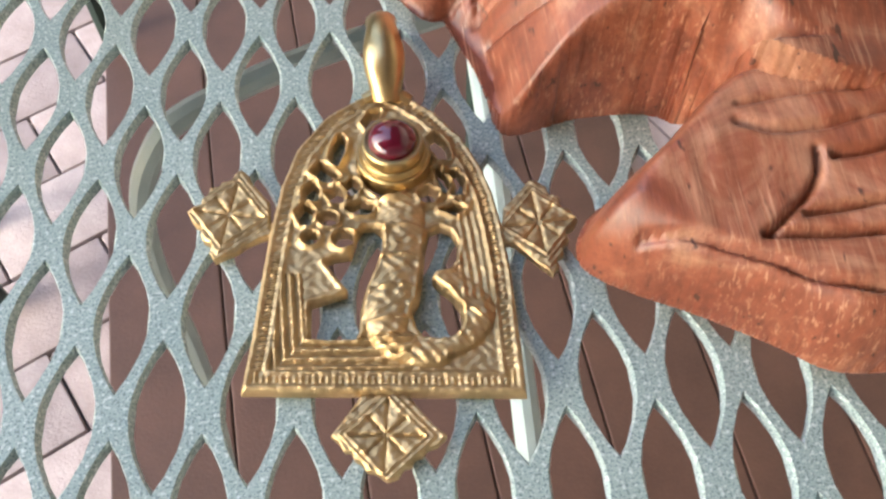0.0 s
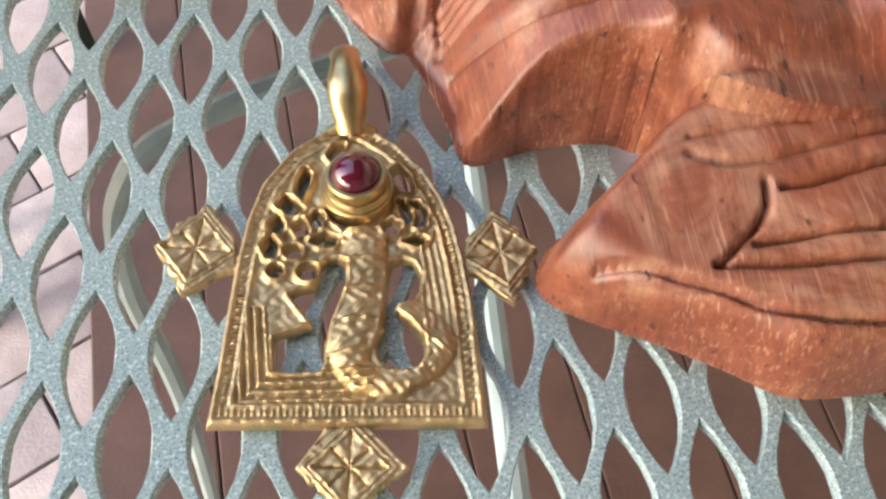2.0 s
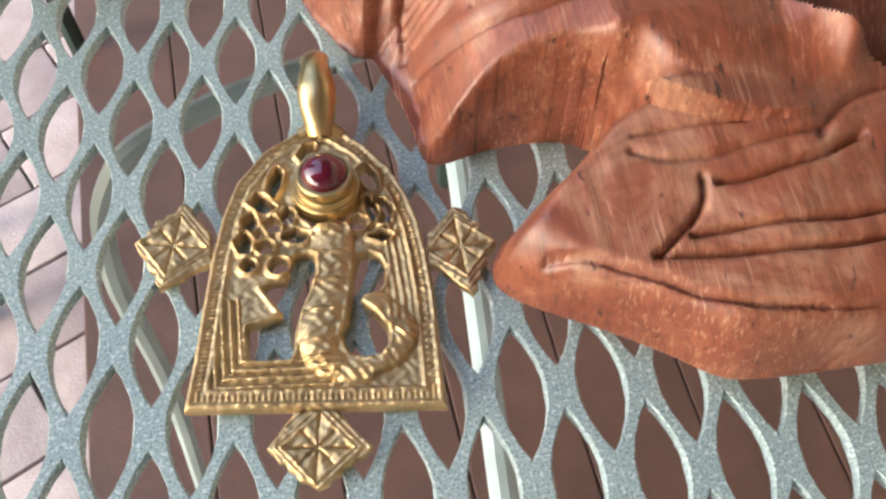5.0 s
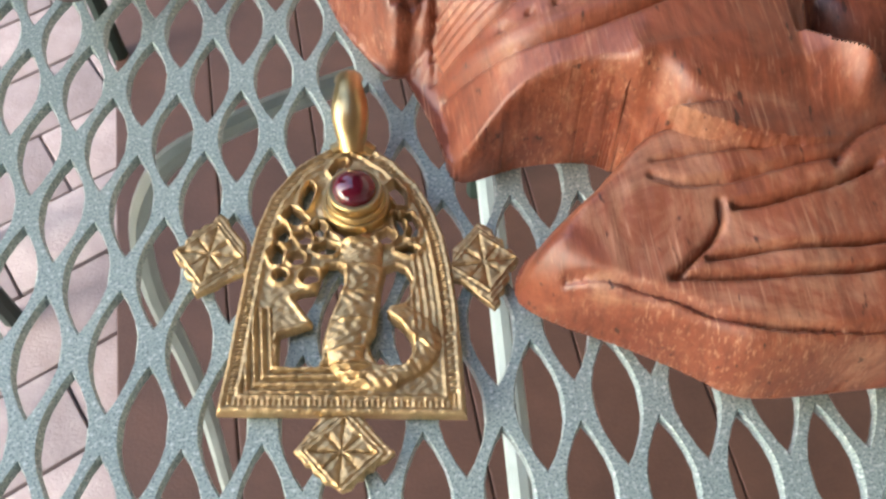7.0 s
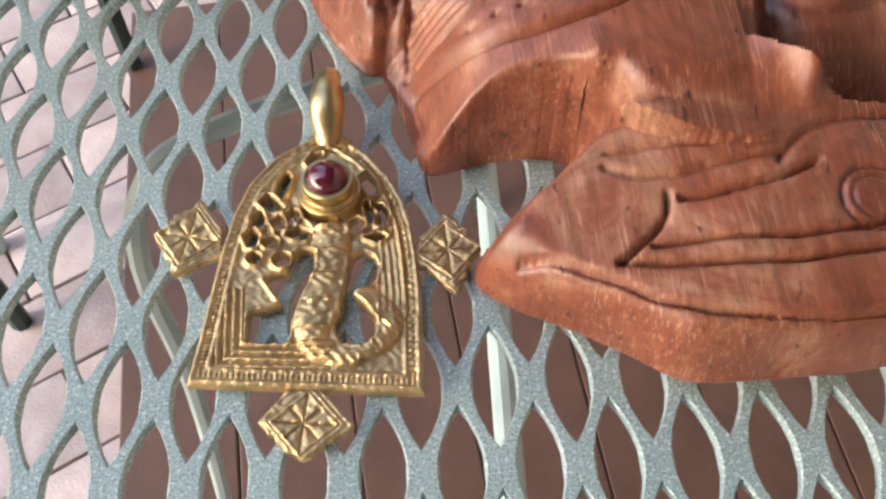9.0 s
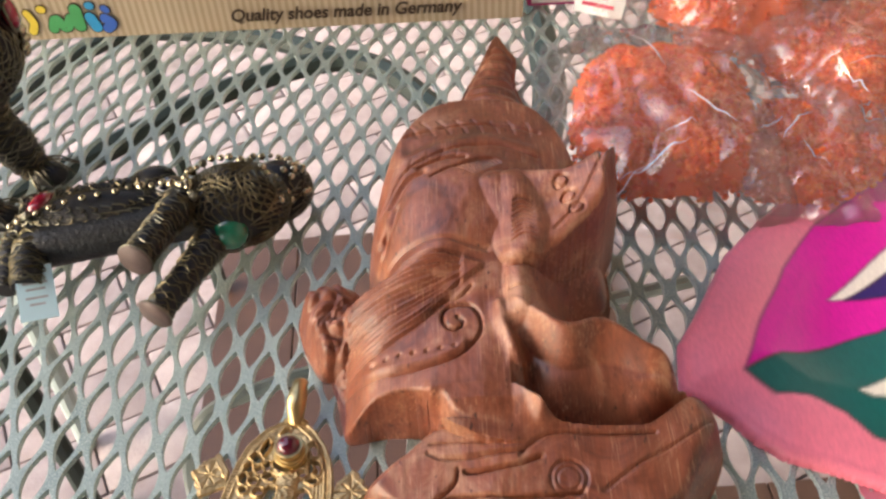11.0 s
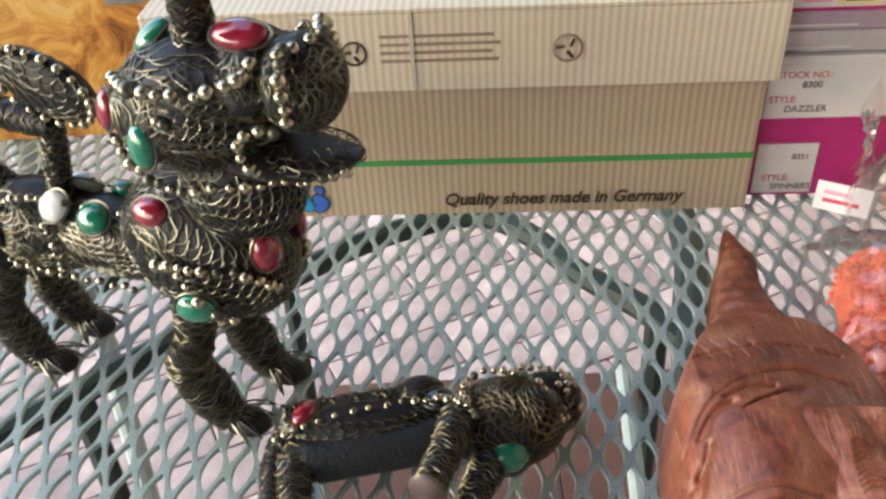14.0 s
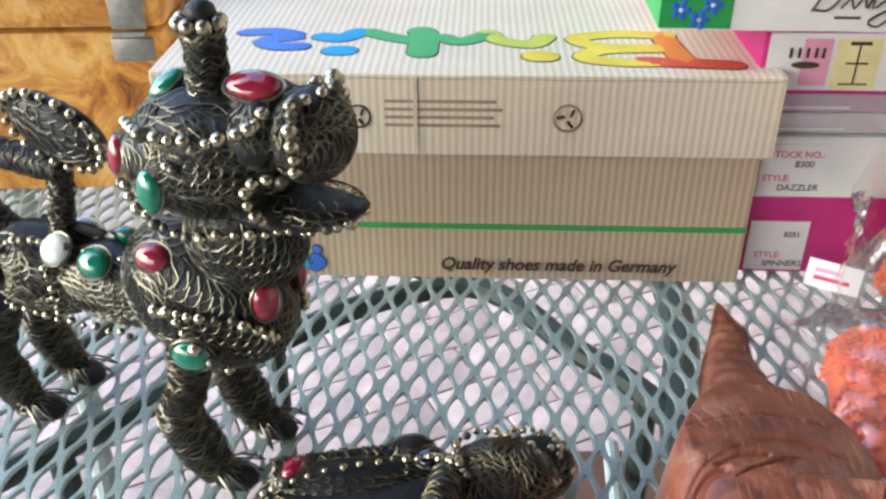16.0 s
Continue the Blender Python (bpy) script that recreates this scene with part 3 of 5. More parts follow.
def pendant_field(X, Y):
    d = inside_dist(X, Y, ARCH)
    for h in HOLES:
        d = np.minimum(d, -within(inside_dist, X, Y, h, 3))
    for x, y, r in ROUND_HOLES:
        d = np.minimum(d, np.hypot(X - x, (Y - y) * 1.1) - r)
    for l in LOBED:
        d = np.maximum(d, within(inside_dist, X, Y, l, 3))
    return d


def pendant_top(X, Y, d):
    edge = np.maximum(inside_dist(X, Y, ARCH), 0)
    z = 2.0 + 0.9 * np.sqrt(np.clip(1 - (1 - np.minimum(d / 0.9, 1)) ** 2, 0, 1)) - 0.9
    on = inside_dist(X, Y, ARCH) > 0.05
    # raised rim, a row of punched beads, a second ridge
    rim = np.exp(-(((edge - 0.7) / 0.55) ** 2)) * 0.6 + np.exp(-(((edge - 3.0) / 0.4) ** 2)) * 0.45
    turn = np.arctan2(Y - 22, X)
    along = np.where(Y < 3.2, X, np.hypot(X, 0) * 0 + Y * 1.0 + np.abs(turn) * 6)
    beads = np.exp(-(((edge - 1.9) / 0.55) ** 2)) * 0.5 * np.sin(along * 3.4) ** 2
    z = z + np.where(on, rim + beads, 0)
    # stepped lines that follow the lower left corner
    step = np.minimum(X + 16.2 + 0.12 * Y, Y - 2.6)
    left = on & (X < 4) & (step > 0.6) & (step < 6) & (Y < 19) & (edge > 3.3)
    z = z + np.where(left, 0.38 * np.cos(step * 4.6), 0)
    # scrolled ground between the branches of the crown
    fan = on & (Y > 30) & (edge > 3.4)
    z = z + np.where(fan, 0.16 * np.sin(np.hypot(X - 0.6, Y - 39.8) * 2.6 + 1.2 * np.sin(np.arctan2(Y - 39.8, X - 0.6) * 9)), 0)
    # the trunk that bends to the right at its foot, with bands and zigzags across it
    trunk = curve_through([(2.1, 30), (1.9, 26), (1.7, 22.9), (1.2, 16.8), (0.2, 11.6), (0.9, 7.7), (4.9, 6.0), (8.2, 6.2), (11.7, 8.1), (13.3, 11.3), (11.6, 14.3), (8.6, 16.8)], 60)
    dt = line_dist(X, Y, trunk)
    wide = np.clip(2.1 + 0.2 * (Y - 6), 2.0, 3.7) - 0.6 * (X > 9)
    u, cross = np.clip(dt / wide, 0, 1), Y + 0.12 * (X - 2) ** 2 * 0.3
    band = np.exp(-((np.abs((cross - 8.6) % 5.2 - 2.6) / 0.32) ** 2)) * (Y > 8)
    carve = np.sin(X * 2.4 + 1.5 * np.sin(cross * 1.2)) * np.sin(cross * 2.4) + 0.5 * np.sin((X + Y) * 3.1) * (Y < 9)
    z = z + np.where(dt < wide, 1.5 * np.sqrt(1 - u**2) + (0.42 * band + 0.17 * carve) * (1 - u**6), 0)
    # branches: curls round the openings of the crown
    for x, y, r in ROUND_HOLES:
        q = np.hypot(X - x, (Y - y) * 1.1) - r
        z = z + 0.9 * np.exp(-(((q - 0.6) / 0.42) ** 2)) * (q > -0.1)
    for k, h in enumerate(HOLES):
        q = -within(inside_dist, X, Y, h, 3)
        z = z + np.where(on, (0.4 if k < 2 else 0.8) * np.exp(-(((q - 0.6) / 0.4) ** 2)), 0)
    ribs = on & (Y > 14) & (X > 11)
    z = z + np.where(ribs, 0.18 * np.sin(edge * 5.2), 0)
    for l, lobes in zip(LOZENGES, LOBED):
        q, u, v = lozenge_dist(X, Y, *l)
        rim_ = within(inside_dist, X, Y, lobes, 3)
        ray = np.minimum(np.minimum(np.abs(u), np.abs(v)), np.abs(np.abs(u) - np.abs(v)) / 1.414)
        leaf = 0.22 * np.abs(np.sin(np.arctan2(v, u) * 4)) * np.clip(q / 1.5, 0, 1)
        ridge = np.exp(-(((q - 1.5) / 0.25) ** 2)) * 0.38 + np.exp(-(((q - 0.8) / 0.2) ** 2)) * 0.25
        hatch = 0.1 * np.sin((u + np.sign(u * v) * v) * 5.0) * (q < 0.7) * (q > -0.6)
        z = np.where((rim_ > -0.3) & ~on, 1.4 + 0.35 * np.sqrt(np.clip(1 - (1 - np.clip(rim_ / 0.5, 0, 1)) ** 2, 0, 1)) + ridge + hatch + np.where(q > 1.6, leaf - 0.3 * np.exp(-((ray / 0.16) ** 2)), 0), z)
    return z + 0.10 * np.sin(X * 2.7 + 1.3 * np.sin(Y * 1.9)) * np.sin(Y * 2.3 + np.sin(X * 1.3))


pendant = thing("gold_pendant", "cast openwork gold pendant with a red stone lying on the mesh", "pendant", PEND)
s = Shape()
relief(s, pendant_field, (-34, -15), (33, 57), 0.2, pendant_top, GOLD, lambda X, Y: 0 * X + 0.3)
s.v = [(x / 1000, y / 1000, z / 1000) for x, y, z in s.v]
part("openwork_plate", s, pendant, "cast gold plate with a tree in relief", 50)
s = Shape()
GX, GY = 0.0008, 0.0398
for r0, r1, z0, z1 in ((0.0062, 0.0058, 0.001, 0.0035), (0.0056, 0.005, 0.0035, 0.0052), (0.0047, 0.0042, 0.005, 0.0072)):
    s.tube([(GX, GY, z0), (GX, GY, (z0 + z1) / 2), (GX, GY, z1)], [r0, (r0 + r1) / 2 + 0.0002, r1], GILT, 28)
for rr, zz in ((0.0044, 0.0072), (0.0056, 0.0038)):
    s.tube([(GX + rr * math.cos(a), GY + rr * math.sin(a), zz) for a in np.linspace(0, 2 * math.pi, 33)], 0.0004, GILT, 6)
part("stone_setting", s, pendant, "stepped round gold setting")
s = Shape()
s.ball((GX, GY, 0.0072), (0.0039, 0.0037, 0.0029), GARNET, 28, 14)
part("red_stone", s, pendant, "polished dark red cabochon stone")
s = Shape()
loop = curve_through([(-0.0005, 0.052, 0.0022), (-0.0007, 0.0555, 0.0052), (-0.0011, 0.0605, 0.007), (-0.0015, 0.0655, 0.0066), (-0.0018, 0.068, 0.0032), (-0.0016, 0.0655, 0.0008), (-0.001, 0.059, 0.0006), (-0.0004, 0.052, 0.001)], 26)
s.tube(loop, [0.0021 + 0.0014 * math.exp(-((k - 5.5) / 4) ** 2) + 0.0007 * math.exp(-((k - 12.5) / 1.3) ** 2) for k in range(26)], GILT, 12, squash=0.7)
s.tube([(-0.0044, 0.0525, 0.0018), (-0.0005, 0.054, 0.0026), (0.0034, 0.0522, 0.0018)], [0.0011, 0.0019, 0.0011], GILT, 10)
part("bail", s, pendant, "smooth gold hanging loop")

# ---- the carved wooden head ----
FACE = [(-20, 121), (-25, 138), (-24, 163), (-15, 190), (0, 212), (24, 216), (46, 208), (58, 185), (66, 158), (67, 128), (64, 108), (66, 95), (80, 74), (78, 62), (60, 55), (34, 50), (16, 51), (4, 57), (0, 63), (-5, 68.5), (-17, 69.5), (-29, 67.5), (-32, 73), (-33.5, 80), (-38, 95), (-42, 106)]
HORN = [(0, 208), (6, 226), (11, 246), (17, 268), (25, 290), (32, 312), (36, 318), (40, 305), (44, 294), (42, 272), (45, 252), (49, 230), (48, 208), (24, 200)]
WART = [(-20, 125), (-33, 131), (-44, 130), (-51, 122), (-49, 110), (-45, 100), (-38, 91), (-24, 99)]
JAW = [(-23.5, 43.5), (-20.5, 47.5), (-12, 53), (-1, 61.5), (12, 62), (34, 60), (60, 64), (80, 72), (90, 68), (93, 58), (90, 48), (83, 37), (72, 26), (58, 20), (40, 16.5), (24, 16.5), (12, 17), (6, 18.5), (0, 23), (-9, 29), (-17, 33.5), (-22, 37), (-24, 40)]
EAR = [(18, 132), (20, 148), (30, 157), (40, 152), (50, 148.5), (60, 151), (67, 157), (71, 161), (71, 148), (61, 130), (50, 120), (38, 112), (26, 112)]


def dome(d, r):
    return np.sqrt(np.clip(1 - (1 - np.clip(d / r, 0, 1)) ** 2, 0, 1))


def bulge(X, Y, x, y, rx, ry, turn=0.0):
    c, s = math.cos(radians(turn)), math.sin(radians(turn))
    u, v = ((X - x) * c + (Y - y) * s) / rx, (-(X - x) * s + (Y - y) * c) / ry
    return np.exp(-(u * u + v * v))


def cut(X, Y, pts, wide, n=30):
    line = curve_through(pts, n)
    (x0, y0), (x1, y1), pad = line.min(0), line.max(0), 3 * wide
    near = (X > x0 - pad) & (X < x1 + pad) & (Y > y0 - pad) & (Y < y1 + pad)
    out = np.zeros(X.shape)
    if near.any():
        out[near] = np.exp(-((line_dist(X[near], Y[near], line) / wide) ** 2))
    return out


def smooth_max(a, b, k):
    return 0.5 * (a + b + np.sqrt((a - b) ** 2 + k * k))


def head_field(X, Y):
    d = inside_dist(X, Y, curve_through(FACE + FACE[:1], 110)[:-1])
    for o, n in ((HORN, 50), (WART, 40), (JAW, 80), (EAR, 44)):
        d = np.maximum(d, inside_dist(X, Y, curve_through(o + o[:1], n)[:-1]))
    return d


def head_top(X, Y, d):
    def of(o, n):
        return inside_dist(X, Y, curve_through(o + o[:1], n)[:-1])

    f = of(FACE, 110)
    skull = 8 + 30 * dome(f * (1 + 4 * np.clip((Y - 150) / 40, 0, 1) ** 2), 26) + 8 * bulge(X, Y, 15, 150, 30, 45) + 5 * bulge(X, Y, 8, 100, 20, 18)
    skull = skull - 14 * bulge(X, Y, -32, 66, 10, 12) - 9 * bulge(X, Y, -38, 86, 14, 24)
    skull = skull - 36 * bulge(X, Y, 55, 106, 13, 16) - 9 * bulge(X, Y, 64, 140, 8, 22)
    z = np.where(f > 0, skull, 2.0)
    # muzzle, rising from the nose into the brow, and the smooth cheek below it
    plate = 4 + 25 * np.tanh(np.clip(X + 31, 0, 200) / 13) + 0.17 * (Y - 68) + 2.5 * np.clip((X + 8) / 24, 0, 1) - 6 * np.clip((63 - Y) / 13, 0, 1) * np.clip((X + 2) / 6, 0, 1)
    s_ = np.clip((Y - 94 - 0.45 * (X + 33) + 5) / 20, 0, 1)
    w = 1 - (1 - s_ * s_ * (3 - 2 * s_)) * np.clip((33 - X) / 8, 0, 1)
    z = np.where(f > 0, z * w + plate * (1 - w), z)
    cheek = 24.3 + 0.27 * np.clip(Y - 46, 0, 26) - 0.02 * np.clip(X - 8, 0, 40) ** 2 - 0.5 * np.clip(46 - Y, 0, 40) - 1.2 * np.clip(Y - 68, 0, 30) - 2 * np.clip(-1 - X, 0, 30)
    z = np.where(f > 0, smooth_max(z, cheek, 4), z)
    h = of(HORN, 50)
    taper = np.clip((320 - Y) / 112, 0.05, 1)
    rings = np.sin((Y + 0.25 * (X - 25)) * 0.62)
    z = np.maximum(z, np.where(h > 0, 3 + 21 * taper * dome(h, 3 + 19 * taper) + 0.7 * rings * (h > 1.5), 0))
    w = of(WART, 40)
    lumps = 3 * bulge(X, Y, -43, 117, 6, 6) + 3 * bulge(X, Y, -36, 119, 5, 5) + 3 * bulge(X, Y, -40, 106, 5, 5) + 2.5 * bulge(X, Y, -32, 112, 6, 5)
    z = np.maximum(z, np.where(w > 0, 5 + 14 * dome(w, 10) + lumps - 3 * cut(X, Y, [(-27, 124), (-25, 116), (-28, 108), (-27, 100)], 1.6), 0))
    j = of(JAW, 80)
    jaw = (14.5 + 5.5 * np.clip((X + 25) / 45, 0, 1)) * dome(j, 4.5 + 6 * np.exp(-(((X + 24) / 9) ** 2)) + 7 * np.clip((X - 66) / 20, 0, 1)) + 0.17 * np.clip(Y - 18, 0, 30)
    z = np.where(j > 0, smooth_max(z, jaw, 4 * np.clip(j / 8, 0, 1)), z)
    e = of(EAR, 44)
    ear = 40 + 18 * np.clip((X - 20) / 48, 0, 1) * np.clip((Y - 100) / 40, 0, 1) + 2.5 * dome(e, 5) - 5 * bulge(X, Y, 44, 136, 12, 8, 25)
    z = np.maximum(z, np.where(e > 0, ear, 0))
    # wavy crest behind the jaw, with the hollow wedge under it
    def sweep(xs, ys):
        g = np.linspace(20, 90, 71)
        return np.interp(X, g, np.convolve(np.pad(np.interp(g, xs, ys), 3, "edge"), np.ones(7) / 7, "valid"))

    yc = sweep([26, 30, 37, 43, 48, 53, 60, 69, 75, 82], [96, 93, 85, 80.5, 82, 85, 83, 76.5, 74.5, 74])
    yb = sweep([26, 30, 37, 50, 67, 84], [70, 64, 58, 56, 56, 68])
    hc = sweep([26, 36, 54, 82], [39, 43, 41, 32])
    u = (Y - yb) / np.maximum(yc - yb, 2)
    wave = np.where(u < 1, 14 + 15 * np.sin(np.clip(u / 0.7, 0, 1) * math.pi / 2) ** 1.4 + (hc - 29) * np.clip((u - 0.7) / 0.3, 0, 1) ** 0.8, hc - 2.6 * np.clip(Y - yc - 1.5, 0, 20))
    wave = wave - 4 * np.exp(-(((X - 31) / 3) ** 2)) * np.exp(-(((Y - 70) / 9) ** 2))
    ridge = cut(X, Y, [(23, 96), (23.5, 90), (26, 82), (29, 74), (31.5, 66), (34, 58)], 2.2, 30)
    end = np.clip((84 - X) / 2.5, 0, 1) * np.clip((X - 25) / 8, 0, 1) * (u > -0.05) * (Y < yc + 14)
    z = np.where(end > 0, z * (1 - end) + np.where(Y > yc, np.maximum(z * (f > 0), wave), wave) * end, z) + 3.0 * ridge
    # tuft of hair under the ear, ending in a bound knot
    strand = curve_through([(27, 149), (30, 141), (33.5, 130), (33.5, 120), (31.5, 110), (30.5, 101), (28, 92)], 30)
    wide = np.interp(Y, [92, 99, 105, 111, 124, 138, 150], [4.5, 5.5, 7.0, 6.4, 8.6, 9.0, 8.0])
    q = np.clip(1 - (line_dist(X, Y, strand) / wide) ** 2, 0, 1)
    z = z + 2.6 * q
    for k in range(9):
        z = z - 0.9 * cut(X, Y, [(29 + 0.2 * k, 118 + 2.3 * k), (33, 119.5 + 2.3 * k), (37, 117.5 + 2.3 * k)], 0.4, 10)
    z = z - 1.4 * cut(X, Y, [(27, 111), (31, 110), (35, 111)], 0.5) - 1.2 * cut(X, Y, [(27, 101), (31, 100.5), (35, 101.5)], 0.5)
    # brow band with its curl, row of punched dots, fan of fine knife lines above it
    band = [(-30, 82), (-21, 78), (-12, 76), (-4, 76.2), (5, 77.5), (11, 80.5), (16, 86), (16.4, 92), (14, 96.8), (10.5, 98), (6, 97.5), (3.8, 94.5), (5, 90), (8.4, 88.5), (10.6, 91), (9, 93.4)]
    z = z - 1.7 * cut(X, Y, band, 0.55, 90) + 0.8 * cut(X, Y, [(x, y + 2.6) for x, y in band[:6]], 1.6)
    for k in range(8):
        z = z - 1.2 * np.exp(-(((X + 20 - 4.6 * k) ** 2 + (Y - 82.6 + 0.12 * k - 0.09 * max(k - 4, 0) ** 2) ** 2) / 0.45))
    low = [(-32, 87), (-20, 86), (-8, 90), (2, 97), (10, 105), (19, 113)]
    high = [(-26, 112), (-16, 117), (-6, 118.5), (3, 118), (11, 116.5), (19, 114)]
    leaf = [(-34, 88)] + low[1:] + high[-2::-1] + [(-31, 104)]
    lf = inside_dist(X, Y, curve_through(leaf + leaf[:1], 60)[:-1])
    z = z + 1.5 * np.clip(lf / 1.6, 0, 1)
    for k in range(15):
        t = k / 14
        z = z - (0.7 + 0.25 * (k % 3)) * cut(X, Y, [((1 - t) * a[0] + t * b_[0] + 0.5 * math.sin(k * 2.1 + a[0] * 0.2), (1 - t) * a[1] + t * b_[1]) for a, b_ in zip(low[:5], high[:5])], 0.42 + 0.1 * (k % 2), 36)
    z = z - 1.3 * cut(X, Y, [(1, 97), (4, 100), (10, 101), (14, 105)], 0.6)
    # forehead: rim of the hood, folded eyelid, worn notches and hatching
    hood = [(-24, 140), (-16, 153), (-8, 163), (4, 170.5), (16, 174), (28, 174.5), (42, 168)]
    z = z - 0.9 * cut(X, Y, hood, 0.7, 60) + 0.8 * cut(X, Y, [(x - 1.5, y + 4) for x, y in hood], 3.2, 40)
    for pts, dp, wd in (([(-14, 150), (-9, 157), (-2, 160)], 2.2, 1.5), ([(-19, 134), (-14, 140), (-12, 146)], 2.0, 1.5), ([(-4, 163), (6, 167), (14, 166)], 2.0, 1.0), ([(-22, 126), (-17, 131), (-16, 137)], 2.2, 1.2),
                        ([(-23, 121), (-8, 124), (6, 123), (20, 119)], 1.2, 1.0), ([(-10, 186), (8, 190), (26, 191), (44, 186)], 1.2, 0.8)):
        z = z - dp * cut(X, Y, pts, wd)
    for k in range(9):
        z = z - 1.1 * cut(X, Y, [(1 + 2.2 * k, 156 + 1.1 * k), (9 + 2 * k, 160 + 0.6 * k), (17 + 1.3 * k, 155 + 0.9 * k)], 0.4, 14)
    for k in range(10):
        z = z - 0.35 * cut(X, Y, [(-14 + 6.2 * k, 160 + 3.4 * k - 0.36 * k * k), (-12 + 6.0 * k, 166 + 3.2 * k - 0.36 * k * k)], 0.45, 6)
    for x, y in ((48, 143), (50, 136), (52, 129)):
        z = z - 1.5 * np.exp(-(((np.hypot(X - x, Y - y) - 2.4) / 0.4) ** 2))
    z = z - 0.9 * cut(X, Y, [(64, 150), (60, 142), (52, 130), (44, 122)], 0.7)
    # jaw lines
    for pts, dp, wd in (([(-17.4, 37), (-12, 35), (-7.2, 32.1), (-2, 29), (2.5, 25.9), (8, 23.2), (13.2, 21.8), (25.4, 19.9), (40, 20), (58, 24), (72, 32)], 1.7, 0.5), ([(7.2, 43), (6.6, 40), (4.7, 37.4), (1.5, 35), (-1.5, 32.8)], 1.9, 0.55),
                        ([(3.4, 34.5), (12, 34.2), (20, 33.4), (28.7, 33), (44, 34)], 1.9, 0.5), ([(-2.5, 32.6), (8, 30.6), (18, 29.4), (27.3, 28.9), (46, 30)], 1.9, 0.5), ([(9.2, 41.9), (14, 41.6), (19.2, 42.3), (26, 43.2), (32.7, 45.4)], 1.9, 0.55),
                        ([(-1.8, 49.2), (1, 47.6), (3.7, 46.7), (10, 46.2), (18, 47), (27, 47.5)], 1.2, 0.6), ([(-1, 52.1), (8, 52), (16.4, 51)], 0.9, 0.5), ([(26, 46), (32, 51), (40, 53), (54, 52), (68, 52)], 1.2, 0.6), ([(50, 34), (62, 42), (74, 48), (86, 56)], 0.9, 0.5)):
        z = z - dp * cut(X, Y, pts, wd, 44)
    z = z - 0.8 * np.exp(-(((np.hypot(X - 40, Y - 38) - 5.4) / 0.45) ** 2)) - 0.5 * np.exp(-(((np.hypot(X - 40, Y - 38) - 3.6) / 0.35) ** 2))
    # hair round the horn, scale-like cuts on the wart and the side of the muzzle
    for k in range(8):
        z = z - 0.6 * cut(X, Y, [(-10 + 7 * k, 196 - 0.5 * k), (-6 + 6.6 * k, 190), (-4 + 6.4 * k, 184)], 0.6, 10)
        z = z - 0.9 * cut(X, Y, [(-46 + 3 * k, 100 + 2.2 * k), (-44 + 3 * k, 106 + 1.6 * k), (-40 + 2.4 * k, 110 + 1.4 * k)], 0.6, 10)
        z = z - 1.0 * cut(X, Y, [(-40 + 1.2 * k, 91 + 3.4 * k), (-36 + 1.2 * k, 91 + 3.2 * k), (-33.5 + 1.2 * k, 94 + 3 * k)], 0.6, 10)
    hollow = within(inside_dist, X, Y, [(-46, 92), (-52, 112), (-46, 128), (-30, 130), (-27, 108), (-33, 88)], 2)
    knobs = np.abs(np.sin(X * 0.52 + 0.9 * np.sin(Y * 0.31)) * np.sin(Y * 0.47 + 0.8 * np.sin(X * 0.37)))
    z = z + np.clip(hollow / 3, 0, 1) * 1.8 * (knobs - 0.3)
    rough = np.array([noise.noise(Vector((x * 0.09, y * 0.09, 3))) for x, y in zip(X.ravel(), Y.ravel())]).reshape(X.shape)
    fine = np.array([noise.noise(Vector((x * 0.45, y * 0.25, 8))) for x, y in zip(X.ravel(), Y.ravel())]).reshape(X.shape)
    z = z + 0.7 * rough + 0.14 * fine
    lip = np.exp(-((line_dist(X, Y, [(-29, 67.5), (-4, 69)]) / 6.0) ** 4))
    under = np.clip((44 - Y) / 4, 0, 1) * np.clip((78 - X) / 10, 0, 1)
    soft = 5.5 - 4.6 * lip - 3.3 * under
    lip = np.maximum(lip, under)
    t = np.clip(d / soft, 0, 1)
    return np.maximum(z * (0.4 + 0.4 * lip + (0.6 - 0.4 * lip) * (1 - (1 - t) ** 2)), 5.0)


def head_bottom(X, Y):
    """The underside curves up towards the rim, but for the flat-cut upper lip."""
    d = np.maximum(head_field(X, Y), 0)
    jaw = 3.9
    lip = np.exp(-((line_dist(X, Y, [(-29, 67.5), (-4, 69)]) / 6.0) ** 4))
    return 0.6 + jaw * (1 - np.clip(d / 7.0, 0, 1)) ** 2 * (1 - lip)


s = Shape()
relief(s, head_field, (-53, 10), (96, 321), 0.45, head_top, WOOD, head_bottom)
s.v = [(x / 1000, y / 1000, z / 1000) for x, y, z in s.v]
whole("carved_head", s, "carved red-brown wooden beast head with a pointed horn", "carving", smooth=60)


# ---- filigree beasts ----
def turn_to(axis):
    return Vector(axis).to_track_quat("X", "Z").to_matrix()


